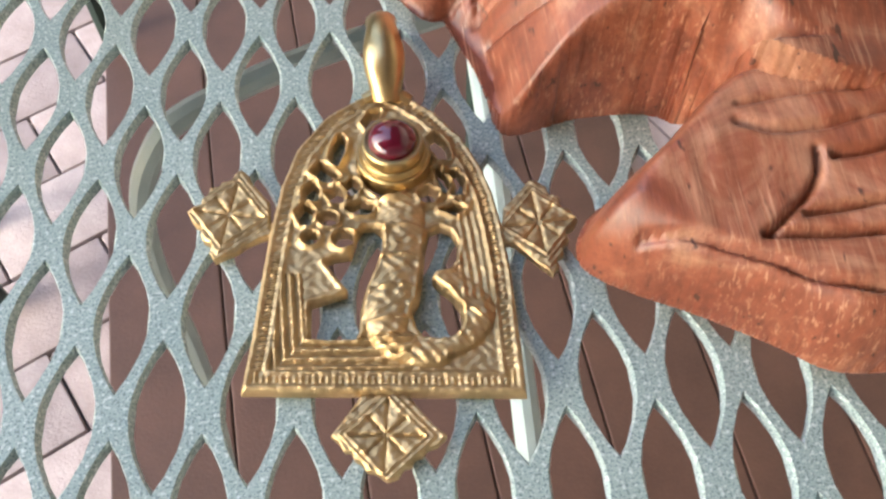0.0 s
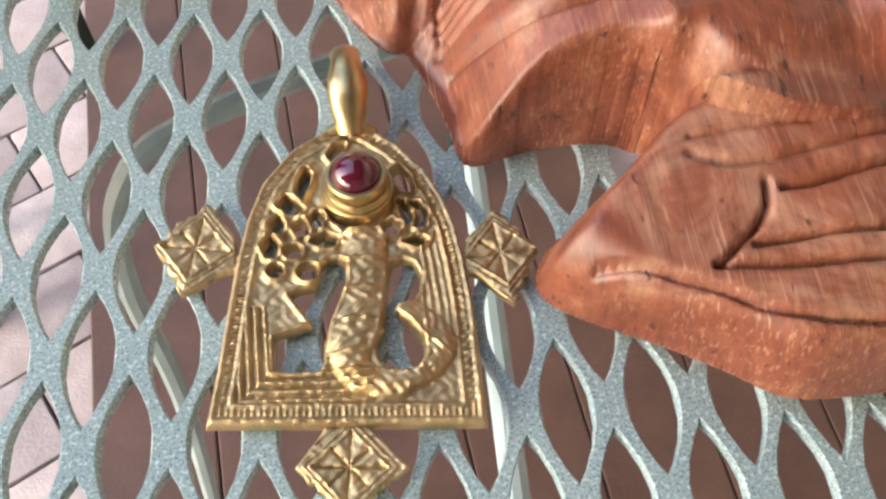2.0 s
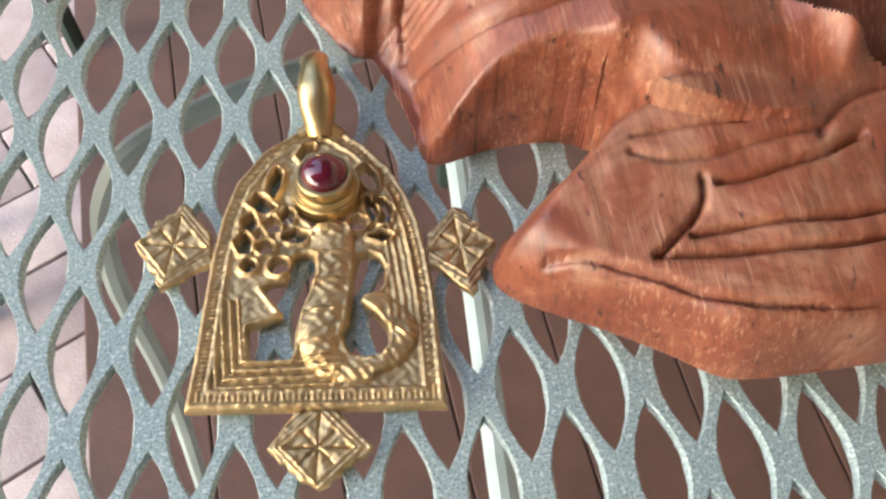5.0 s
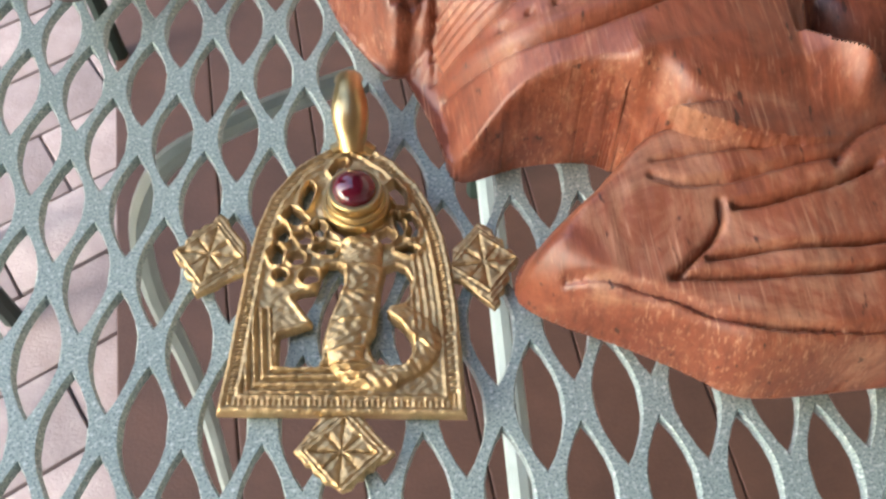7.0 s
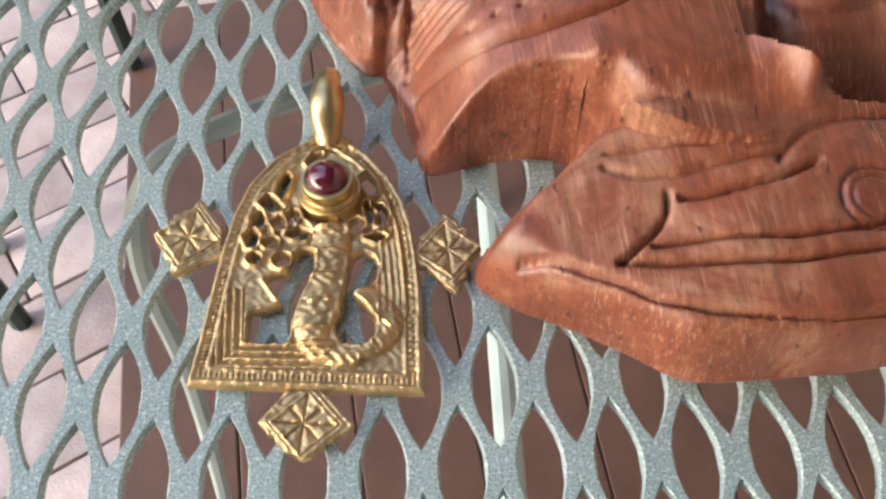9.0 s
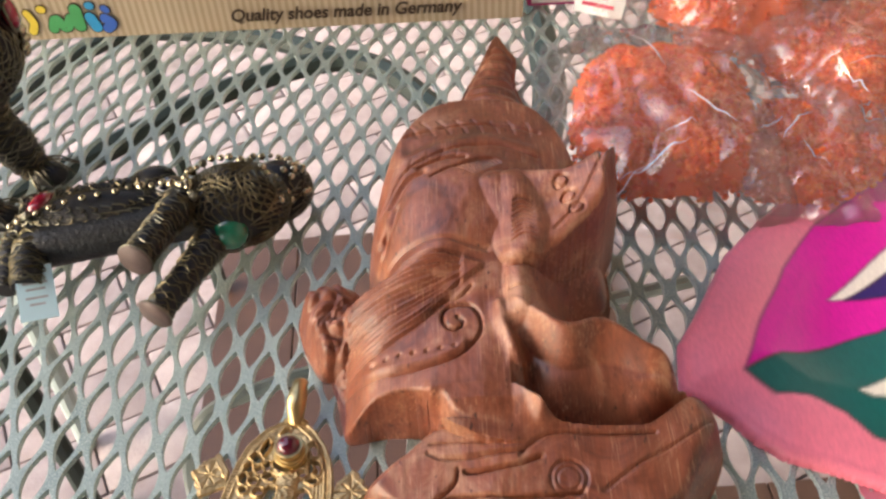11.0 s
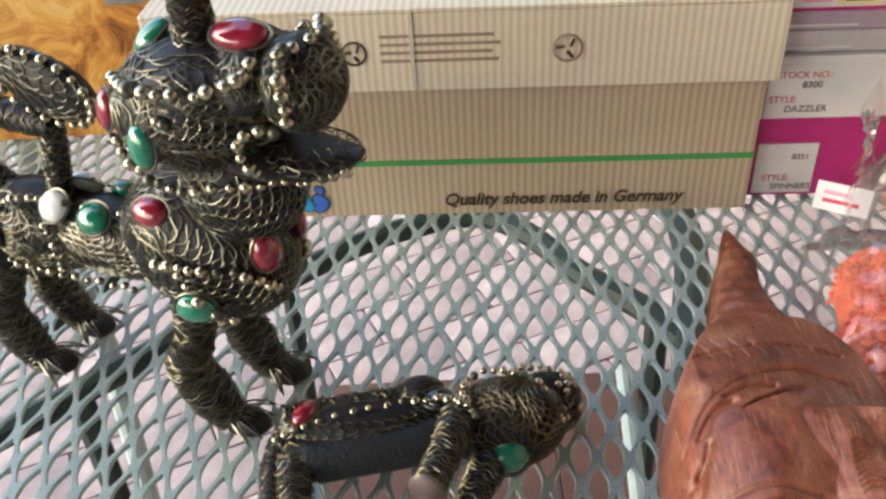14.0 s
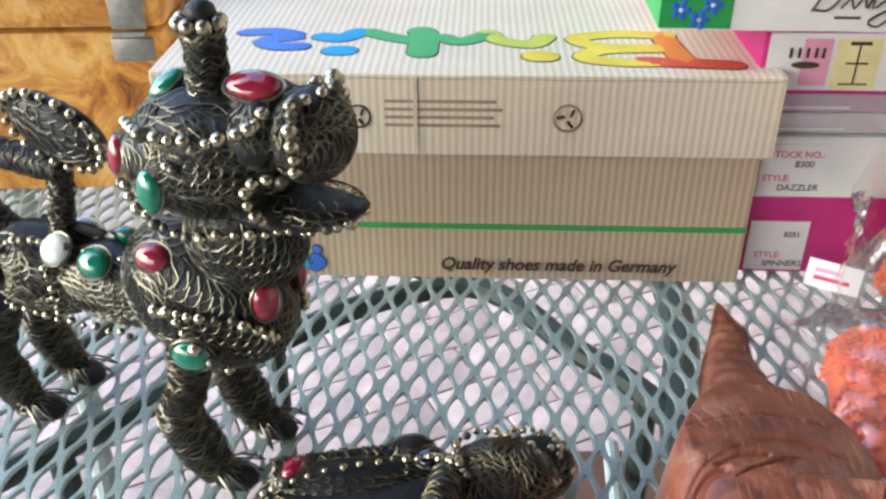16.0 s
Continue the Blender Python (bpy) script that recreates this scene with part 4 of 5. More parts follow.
def curls(s, c, r, turn, count, rng, lo=-0.9, hi=0.9, size=0.0045, wire=0.00042, mat=None, keep=None):
    """Bent wires laid in rows over an ellipsoid."""
    rows = max(3, int(math.sqrt(count / 2)))
    for i in range(rows):
        b = math.asin(lo + (hi - lo) * (i + 0.5) / rows)
        m = max(4, int(count / rows * math.cos(b) * 1.6))
        for k in range(m):
            a = 2 * math.pi * (k + 0.5 * (i % 2)) / m
            swirl = 2.6 * noise.noise(Vector((math.cos(a) * 1.7, math.sin(a) * 1.7, b * 1.6 + r[0] * 900)))
            ca, sa = math.cos(swirl), math.sin(swirl)
            pts = []
            for q in range(8):
                f = q / 7
                hook = 0.5 * math.sin(f * math.pi * 1.15)
                f0, h0 = (f - 0.5) * size * 1.7 / max(r), hook * size * 0.9 / max(r)
                db, da = f0 * ca - h0 * sa, (f0 * sa + h0 * ca) / max(math.cos(b), 0.35)
                p = Vector((math.cos(b + db) * math.cos(a + da), math.cos(b + db) * math.sin(a + da), math.sin(b + db)))
                w = Vector((p.x * (r[0] + wire), p.y * (r[1] + wire), p.z * (r[2] + wire)))
                pts.append(Vector(c) + (turn @ w if turn else w))
            if keep is None or keep(pts[3]):
                s.tube(pts, wire, mat or (WIRE if rng.random() < 0.75 else BRASS_WIRE), 4, caps=False)


def bead_row(s, pts, r, n, rng, mat=None):
    for p in curve_through(pts, n):
        q = r * rng.uniform(0.72, 1.25)
        s.ball(Vector(p) + Vector([rng.uniform(-0.35, 0.35) * r for _ in range(3)]), (q, q, q * rng.uniform(0.8, 1.0)), mat or (BEAD if rng.random() < 0.85 else WIRE), 8, 5)


def cabochon(s, c, normal, r, mat, ring=True):
    t = Vector(normal).to_track_quat("Z", "Y").to_matrix()
    s.ball(c, (r[0], r[1], min(r) * 0.62), mat, 16, 8, t)
    if ring:
        s.tube([Vector(c) + t @ Vector((1.08 * r[0] * math.cos(a), 1.08 * r[1] * math.sin(a), -0.0004)) for a in np.linspace(0, 2 * math.pi, 21)], 0.0006, WIRE, 5)


def leg_of(s, pts, rs, rng, foot=None, turns=26):
    """A leg wound with wire, with a fan of looped toes."""
    line = curve_through(pts, 16)
    rr = np.interp(np.linspace(0, 1, 16), np.linspace(0, 1, len(rs)), rs)
    s.tube(line.tolist(), rr.tolist(), BLACK_METAL, 10)
    coil, rc = curve_through(pts, turns), np.interp(np.linspace(0, 1, turns), np.linspace(0, 1, len(rs)), rs).tolist()
    for i in range(turns - 1):
        d = Vector(coil[i + 1] - coil[i]).normalized()
        x = d.orthogonal().normalized()
        y = d.cross(x)
        tilt = rng.uniform(-0.7, 0.7)
        s.tube([Vector(coil[i]) + (rc[i] + 0.0003) * (math.cos(a) * x + math.sin(a) * y) + d * (0.0028 * tilt * math.cos(a) + 0.0011 * math.sin(6 * a + 9 * tilt)) + 0.0004 * math.cos(5 * a + i) * (math.cos(a) * x + math.sin(a) * y) for a in np.linspace(0, 2 * math.pi, 21).tolist()], 0.00034, BRASS_WIRE if rng.random() < 0.72 else WIRE, 4, caps=False)
    if foot is not None:
        base, ahead = Vector(pts[-1]), Vector(foot).normalized()
        side = Vector((-ahead.y, ahead.x, 0))
        s.ball(base + ahead * 0.006 + Vector((0, 0, -0.0005)), (0.0105, 0.0075, 0.0042), BLACK_METAL, 12, 6, turn_to(ahead))
        for k in range(5):
            a = (k - 2) * 0.3
            w = ahead * math.cos(a) + side * math.sin(a)
            o = side * (k - 2) * 0.0017
            lo = Vector((0, 0, base.z))
            tip = base + w * 0.016 + o
            pts2 = [base + o + Vector((0, 0, 0.0042)) - side * 0.0009, base + w * 0.008 + o + Vector((0, 0, 0.0036)) - side * 0.0012, tip + Vector((0, 0, -0.001)),
                    base + w * 0.008 + o + Vector((0, 0, 0.0036)) + side * 0.0012, base + o + Vector((0, 0, 0.0042)) + side * 0.0009]
            s.tube(curve_through(pts2, 11).tolist(), 0.00055, WIRE, 4, caps=False)


def standing_beast():
    rng = random.Random(4)
    s = Shape()
    I = Matrix.Identity(3)
    body = [((-0.036, 0, 0.074), (0.03, 0.018, 0.019), turn_to((1, 0, -0.05))), ((0.004, 0, 0.076), (0.036, 0.0165, 0.016), I), ((0.046, 0, 0.083), (0.036, 0.024, 0.029), turn_to((1, 0, -0.3)))]
    for c, r, t in body:
        s.ball(c, r, BLACK_METAL, 26, 16, t, 0.05)
        curls(s, c, r, t, 440, rng, size=0.007, wire=0.0003)
    # neck and head
    W_ = 0.0003
    parts = [((0.066, 0, 0.112), (0.023, 0.019, 0.021), 0.05, 240, 0.006), ((0.055, 0, 0.142), (0.031, 0.026, 0.021), 0.05, 380, 0.009),
             ((0.06, 0, 0.152), (0.029, 0.023, 0.0145), 0.05, 260, 0.009), ((0.0965, 0, 0.1555), (0.0135, 0.016, 0.0155), 0.08, 200, 0.006), ((0.082, 0, 0.156), (0.014, 0.018, 0.0135), 0.1, 150, 0.007)]
    for c, r, lump, count, size in parts:
        s.ball(c, r, BLACK_METAL, 26, 16, None, lump)
        curls(s, c, r, None, count, rng, size=size, wire=W_)
    leg_of(s, [(0.0593, 0, 0.162), (0.0593, 0, 0.174), (0.0597, 0, 0.186)], [0.0076, 0.0063, 0.0068], rng, None, 30)
    for k in range(8):
        a = k * math.pi / 4
        s.ball((0.0585 + 0.0068 * math.cos(a), 0.006 * math.sin(a), 0.1875), 0.0029, BEAD, 8, 5)
    s.ball((0.0597, 0, 0.191), (0.0052, 0.0052, 0.0042), BLACK_METAL, 12, 6)
    for side in (-1, 1):
        bead_row(s, [(0.034, side * 0.014, 0.156), (0.046, side * 0.0235, 0.158), (0.064, side * 0.0255, 0.158), (0.082, side * 0.0215, 0.161), (0.09, side * 0.016, 0.167)], 0.0026, 14, rng)
        bead_row(s, [(0.03, side * 0.017, 0.134), (0.044, side * 0.0235, 0.126), (0.062, side * 0.024, 0.123), (0.084, side * 0.018, 0.126), (0.1, side * 0.012, 0.127), (0.112, side * 0.005, 0.129)], 0.002, 22, rng)
        bead_row(s, [(0.087, side * 0.019, 0.131), (0.083, side * 0.0215, 0.138), (0.086, side * 0.0205, 0.145), (0.094, side * 0.0175, 0.146)], 0.0023, 7, rng)
        bead_row(s, [(0.098, side * 0.0135, 0.171), (0.1, side * 0.0175, 0.162), (0.099, side * 0.0165, 0.15)], 0.0024, 6, rng)
        bead_row(s, [(0.05, side * 0.02, 0.147), (0.056, side * 0.025, 0.15), (0.06, side * 0.026, 0.148)], 0.0018, 4, rng)
        bead_row(s, [(0.04, side * 0.0245, 0.087), (0.053, side * 0.025, 0.089), (0.07, side * 0.0195, 0.0865), (0.081, side * 0.0105, 0.078)], 0.0024, 12, rng)
        bead_row(s, [(0.066, side * 0.021, 0.066), (0.056, side * 0.0255, 0.076), (0.05, side * 0.026, 0.086)], 0.0024, 5, rng)
        bead_row(s, [(-0.064, side * 0.01, 0.072), (-0.052, side * 0.0155, 0.084), (-0.036, side * 0.012, 0.0925), (-0.02, side * 0.009, 0.0935), (0.012, side * 0.008, 0.093), (0.034, side * 0.01, 0.1)], 0.0017, 21, rng)
        bead_row(s, [(-0.02, side * 0.0155, 0.085), (-0.017, side * 0.0175, 0.076), (-0.017, side * 0.0165, 0.066)], 0.0018, 6, rng)
        bead_row(s, [(-0.05, side * 0.0155, 0.062), (-0.02, side * 0.0155, 0.062), (0.016, side * 0.016, 0.064)], 0.0017, 13, rng)
        cabochon(s, (0.049, side * 0.0255, 0.138), (-0.15, side, 0.1), (0.0056, 0.008), GREEN_GEM)
        cabochon(s, (0.0295, side * 0.0165, 0.144), (-0.55, side, 0.25), (0.0048, 0.0072), RED_GEM)
        cabochon(s, (0.053, side * 0.0245, 0.071), (0.25, side, -0.05), (0.008, 0.0066), GREEN_GEM)
        cabochon(s, (-0.05, side * 0.0175, 0.078), (-0.3, side, 0.15), (0.0066, 0.0062), RED_GEM)
        cabochon(s, (0.0785, side * 0.011, 0.0925), (1, side * 0.8, 0.1), (0.0052, 0.0074), RED_GEM)
        cabochon(s, (0.036, side * 0.0165, 0.1045), (0.05, side, 0.7), (0.0074, 0.0055), RED_GEM)
        cabochon(s, (0.001, side * 0.0105, 0.0905), (0, side * 1.1, 1), (0.0072, 0.0064), GREEN_GEM)
        cabochon(s, (-0.0185, side * 0.0095, 0.0915), (-0.1, side * 1.1, 1), (0.0068, 0.0064), WHITE_GEM)
        leg_of(s, [(0.046, side * 0.0175, 0.066), (0.042, side * 0.0175, 0.048), (0.035, side * 0.0175, 0.032), (0.042, side * 0.017, 0.017), (0.05, side * 0.0165, 0.0045)], [0.0082, 0.007, 0.0088, 0.0098, 0.0066], rng, (1, -0.1 * side, 0), 44)
        leg_of(s, [(-0.05, side * 0.0145, 0.064), (-0.056, side * 0.0145, 0.048), (-0.066, side * 0.014, 0.03), (-0.06, side * 0.014, 0.016), (-0.052, side * 0.014, 0.0045)], [0.008, 0.0068, 0.0085, 0.0088, 0.0062], rng, (1, -0.1 * side, 0), 44)
    s.ball((0.0795, 0.001, 0.1625), (0.0125, 0.012, 0.0085), BLACK_METAL, 16, 10)
    curls(s, (0.0795, 0.001, 0.1625), (0.0125, 0.012, 0.0085), None, 50, rng, size=0.005, wire=W_)
    cabochon(s, (0.0795, -0.0045, 0.1712), (0.1, -0.55, 0.9), (0.0095, 0.0055), RED_GEM)
    cabochon(s, (0.041, 0.0005, 0.164), (-0.55, -0.35, 0.8), (0.0062, 0.008), GREEN_GEM)
    bead_row(s, [(0.098, 0.011, 0.1705), (0.104, 0, 0.172), (0.098, -0.011, 0.1705)], 0.0024, 6, rng)
    jaw = [(0.074, 0, 0.13), (0.088, 0, 0.1275), (0.102, 0, 0.1285), (0.114, 0, 0.1325)]
    s.tube(curve_through(jaw, 10).tolist(), [0.018, 0.018, 0.0175, 0.017, 0.016, 0.0145, 0.0125, 0.01, 0.007, 0.004], BLACK_METAL, 16, squash=0.3)
    curls(s, (0.096, 0, 0.1305), (0.017, 0.0145, 0.0045), None, 90, rng, size=0.005, wire=W_)
    # tail: wound, bent forward, with a leaf at its end
    leg_of(s, [(-0.05, 0, 0.084), (-0.063, 0, 0.094), (-0.0715, 0, 0.108), (-0.064, 0, 0.12), (-0.048, 0, 0.124), (-0.014, 0, 0.1225)], [0.0075, 0.0068, 0.006, 0.006, 0.006, 0.0055], rng, None, 60)
    leg_of(s, [(-0.016, 0, 0.124), (-0.019, 0, 0.108), (-0.024, 0, 0.09)], [0.0045, 0.0045, 0.0042], rng, None, 24)
    lt = Matrix.Rotation(radians(17), 3, "Y")
    lc = Vector((-0.0125, 0, 0.1395))
    s.ball(lc, (0.0225, 0.006, 0.012), BLACK_METAL, 18, 10, lt)
    curls(s, lc, (0.0225, 0.006, 0.012), lt, 110, rng, size=0.007, wire=W_)
    for a in np.linspace(0, 2 * math.pi, 22)[:-1].tolist():
        s.ball(lc + lt @ Vector((0.0228 * math.cos(a), -0.003, 0.0125 * math.sin(a))), 0.0019 * rng.uniform(0.8, 1.15), BEAD, 8, 5)
    m = Matrix.Translation((-0.234, 0.223, 0)) @ Matrix.Rotation(radians(-20.3), 4, "Z")
    whole("filigree_lion", s, "standing blackened filigree metal lion set with coloured stones", "figurine", m, "filigree figurines", smooth=60)


standing_beast()


def lying_beast():
    """The second figurine, on its side with the soles of its feet towards the front."""
    rng = random.Random(9)
    s = Shape()
    # hollow dark belly side
    s.tube(curve_through([(-0.056, -0.008, 0.016), (-0.03, -0.006, 0.018), (0.0, -0.004, 0.02), (0.022, -0.002, 0.021)], 16).tolist(), [0.009] + [0.0105] * 13 + [0.012, 0.012], BLUE_BODY, 18)
    c, r = (-0.024, 0.004, 0.022), (0.04, 0.012, 0.0125)
    s.ball(c, r, BLACK_METAL, 20, 12)
    curls(s, c, r, None, 280, rng, size=0.005)
    # haunch with its legs, dark and seen from below
    leg_of(s, [(-0.05, 0.004, 0.018), (-0.056, -0.012, 0.016), (-0.055, -0.032, 0.014)], [0.0105, 0.0095, 0.0072], rng, None, 30)
    leg_of(s, [(-0.06, 0.006, 0.02), (-0.066, -0.008, 0.016), (-0.066, -0.03, 0.012)], [0.007, 0.006, 0.005], rng, None, 22)
    cabochon(s, (-0.052, 0.008, 0.031), (-0.2, 0.1, 1), (0.0078, 0.0052), RED_GEM)
    # chest and head
    c1, r1 = (0.038, 0.002, 0.022), (0.026, 0.02, 0.02)
    s.ball(c1, r1, BLACK_METAL, 22, 14, None, 0.06)
    curls(s, c1, r1, Matrix.Rotation(radians(90), 3, "X"), 340, rng, size=0.007, mat=BRASS_WIRE)
    c2, r2 = (0.058, 0.016, 0.017), (0.016, 0.014, 0.0155)
    s.ball(c2, r2, BLACK_METAL, 18, 12, None, 0.08)
    curls(s, c2, r2, Matrix.Rotation(radians(90), 3, "X"), 90, rng, size=0.006)
    for q in range(34):
        a, b = rng.uniform(0, 2 * math.pi), rng.uniform(0.1, 1.3)
        s.ball((c2[0] + r2[0] * math.cos(b) * math.cos(a) * 1.02, c2[1] + r2[1] * math.cos(b) * math.sin(a) * 1.02, c2[2] + r2[2] * math.sin(b)), 0.0021, BEAD, 8, 5)
    cabochon(s, (0.008, 0.011, 0.031), (0, 0.1, 1), (0.0075, 0.0068), DARK_EYE)
    s.ball((0.0085, 0.0075, 0.0352), (0.0035, 0.0018, 0.001), WHITE_GEM, 10, 6)
    cabochon(s, (0.037, -0.017, 0.022), (0.1, -1, 0.8), (0.0085, 0.0085), GREEN_GEM)
    bead_row(s, [(-0.064, -0.004, 0.028), (-0.045, 0.0, 0.034), (-0.015, 0.003, 0.037), (0.008, 0.003, 0.039), (0.02, -0.002, 0.04)], 0.0021, 17, rng)
    bead_row(s, [(0.02, 0.014, 0.036), (0.019, 0.006, 0.041), (0.0205, -0.002, 0.0405), (0.023, -0.009, 0.038)], 0.0021, 8, rng)
    bead_row(s, [(0.022, 0.017, 0.036), (0.036, 0.017, 0.04), (0.05, 0.012, 0.0375), (0.058, 0.003, 0.034), (0.061, -0.005, 0.028)], 0.002, 15, rng)
    bead_row(s, [(0.04, 0.024, 0.03), (0.052, 0.026, 0.032), (0.064, 0.022, 0.031), (0.072, 0.014, 0.026)], 0.0019, 10, rng)
    leg_of(s, [(-0.062, 0.012, 0.026), (-0.035, 0.015, 0.027), (-0.006, 0.016, 0.028)], [0.0045, 0.0045, 0.005], rng, None, 34)
    s.ball((0.0, 0.017, 0.029), (0.011, 0.007, 0.0075), BLACK_METAL, 12, 8)
    curls(s, (0.0, 0.017, 0.029), (0.011, 0.007, 0.0075), None, 30, rng)
    # fore legs with flat soles
    for pts, r in (([(0.016, -0.004, 0.032), (0.01, -0.022, 0.035), (0.001, -0.044, 0.036)], (0.0085, 0.007, 0.0066)), ([(0.03, -0.012, 0.018), (0.02, -0.034, 0.018), (0.006, -0.058, 0.016)], (0.009, 0.0066, 0.0062))):
        leg_of(s, pts, list(r), rng, None, 26)
        d = (Vector(pts[2]) - Vector(pts[1])).normalized()
        e = Vector(pts[2])
        s.tube([e - d * 0.001, e + d * 0.0004, e + d * 0.0014], [0.0076, 0.0082, 0.0075], SOLE, 20)
        s.tube([e + 0.008 * (math.cos(a) * d.orthogonal().normalized() + math.sin(a) * d.cross(d.orthogonal().normalized())) for a in np.linspace(0, 2 * math.pi, 21)], 0.0005, WIRE, 5)
    lo = min(p[2] for p in s.v)
    m = Matrix.Translation((-0.113, 0.170, -lo * 0.86)) @ Matrix.Rotation(radians(5), 4, "Z") @ Matrix.Scale(0.86, 4)
    whole("filigree_lion", s, "blackened filigree metal lion toppled on its side", "figurine", m, "filigree figurines", smooth=60)


lying_beast()
tag = thing("price_tag", "pale blue paper price tag with pencilled marks", "tag", pose(-0.153, 0.135, 0.012, 14, 10, 22))
s = Shape()
s.box((-0.0068, -0.0125, 0), (0.0068, 0.0125, 0.0004), TAG)
part("card", s, tag, smooth=0)
s = Shape()
for y, w in ((0.004, 0.0045), (0.001, 0.0035), (-0.003, 0.004), (-0.006, 0.0028)):
    s.box((-w, y, 0.0004), (w, y + 0.0009, 0.0005), GREY_CLOTH)
part("marks", s, tag, "faint pencilled bars", 0)

# ---- printed silk scarf ----
OUTER = [(0.0879, 0.103), (0.0955, 0.1143), (0.1148, 0.1469), (0.1339, 0.1672), (0.1536, 0.1852), (0.1879, 0.2213), (0.2181, 0.2454), (0.2543, 0.274), (0.36, 0.2912), (0.36, 0.0319), (0.1577, 0.0345), (0.147, 0.0388), (0.1361, 0.0444), (0.1248, 0.0499), (0.113, 0.0547), (0.1052, 0.0615), (0.0994, 0.0698), (0.0929, 0.0765), (0.0842, 0.0814)]
PRINT = [
    ((0.9, 0.22, 0.32), OUTER),
    ((0.75, 0.0, 0.33), [(0.1066, 0.0868), (0.1181, 0.108), (0.134, 0.135), (0.1521, 0.158), (0.1804, 0.1787), (0.2274, 0.211), (0.36, 0.2304), (0.36, 0), (0.1637, 0.053), (0.1379, 0.096), (0.123, 0.0947)]),
    ((0.85, 0.77, 0.66), [(0.1457, 0.1182), (0.2096, 0.1668), (0.36, 0.196), (0.36, 0.1524), (0.2038, 0.1524), (0.1802, 0.1317), (0.1522, 0.118)]),
    ((0.025, 0.008, 0.13), [(0.1522, 0.118), (0.1802, 0.1317), (0.2038, 0.1524), (0.36, 0.1824), (0.36, 0.1122), (0.1876, 0.1122), (0.1742, 0.1156), (0.1521, 0.1177)]),
    ((0.8, 0.3, 0.04), [(0.1762, 0.1271), (0.1996, 0.1421), (0.36, 0.1621), (0.36, 0.1213), (0.1912, 0.1213)]),
    ((0.0, 0.11, 0.1), [(0.1065, 0.0863), (0.123, 0.0947), (0.1379, 0.096), (0.1552, 0.0982), (0.1747, 0.1056), (0.1864, 0.1093), (0.36, 0.1093), (0.36, 0.053), (0.1637, 0.053), (0.1516, 0.0549), (0.1414, 0.0578), (0.1347, 0.0666), (0.1251, 0.0734), (0.1138, 0.0754), (0.1065, 0.0863)]),
    ((0.025, 0.008, 0.13), [(0.1547, 0.0792), (0.1684, 0.089), (0.1812, 0.0965), (0.36, 0.0965), (0.36, 0.0788), (0.1741, 0.0788)]),
    ((0.85, 0.77, 0.66), [(0.1428, 0.0766), (0.1547, 0.0792), (0.1738, 0.078), (0.36, 0.078), (0.36, 0.0694), (0.1703, 0.0694), (0.1573, 0.0702), (0.1467, 0.0733)]),
]


def scarf():
    s = Shape()

    def lift(X, Y, d):
        z = 0.0035 + 0.0075 * np.clip(d / 0.03, 0, 1) ** 0.7 + np.clip(d / 0.02, 0, 1) * (0.0022 * np.sin((X * 0.75 - Y) * 60 + 1.2 * np.sin((X + Y) * 20)) + 0.002 * np.sin((X + Y * 0.5) * 85 + 2.2 * np.sin(Y * 25)))
        return np.maximum(z + 0.0008 * np.exp(-(((d - 0.0022) / 0.0008) ** 2)), 0.0012)

    relief(s, lambda X, Y: inside_dist(X, Y, OUTER), (0.08, -0.02), (0.36, 0.32), 0.001, lift, SILK, lambda X, Y: 0.0006 + 0 * X)
    me = s.mesh("scarf", 80)
    co = np.array(s.v)
    col = np.zeros((len(co), 4))
    col[:, 3] = 1
    wob = 0.0012 * np.sin(co[:, 0] * 140 + co[:, 1] * 90)
    for rgb, poly in PRINT:
        d = inside_dist(co[:, 0] + wob, co[:, 1] + wob, poly)
        f = np.clip(d / 0.0012 + 0.5, 0, 1)[:, None] if poly is not OUTER else np.ones((len(co), 1))
        line = np.exp(-((d / 0.0007) ** 2))[:, None] * (0 if poly is OUTER else 0.5)
        col[:, :3] = col[:, :3] * (1 - f) + np.array(rgb) * f
        col[:, :3] *= 1 - line
    layer = me.color_attributes.new("print", "FLOAT_COLOR", "POINT")
    layer.data.foreach_set("color", col.ravel())
    ob = new("silk_scarf", me)
    tagged(ob, "pink, magenta and teal printed silk scarf in soft folds", "scarf")


scarf()
s = Shape()
relief(s, lambda X, Y: inside_dist(X, Y, [(0.132, 0.047), (0.139, 0.03), (0.15, 0.005), (0.3, -0.03), (0.3, 0.01), (0.2, 0.02)]), (0.125, -0.035), (0.305, 0.05), 0.003, lambda X, Y, d: 0.0004 + 0.0007 * np.sin(X * 90) ** 2, surface("pink_silk_back", (0.6, 0.2, 0.27), 0.4, 0, 0.15), lambda X, Y: 0.0002 + 0 * X)
whole("scarf_corner", s, "plain pink under-corner of the folded silk scarf", "scarf", smooth=80)


# ---- bags of orange beads ----
def heap_top(u, v):
    return max(0.0, 1 - (abs(u) ** 3 + abs(v) ** 3)) ** 0.6


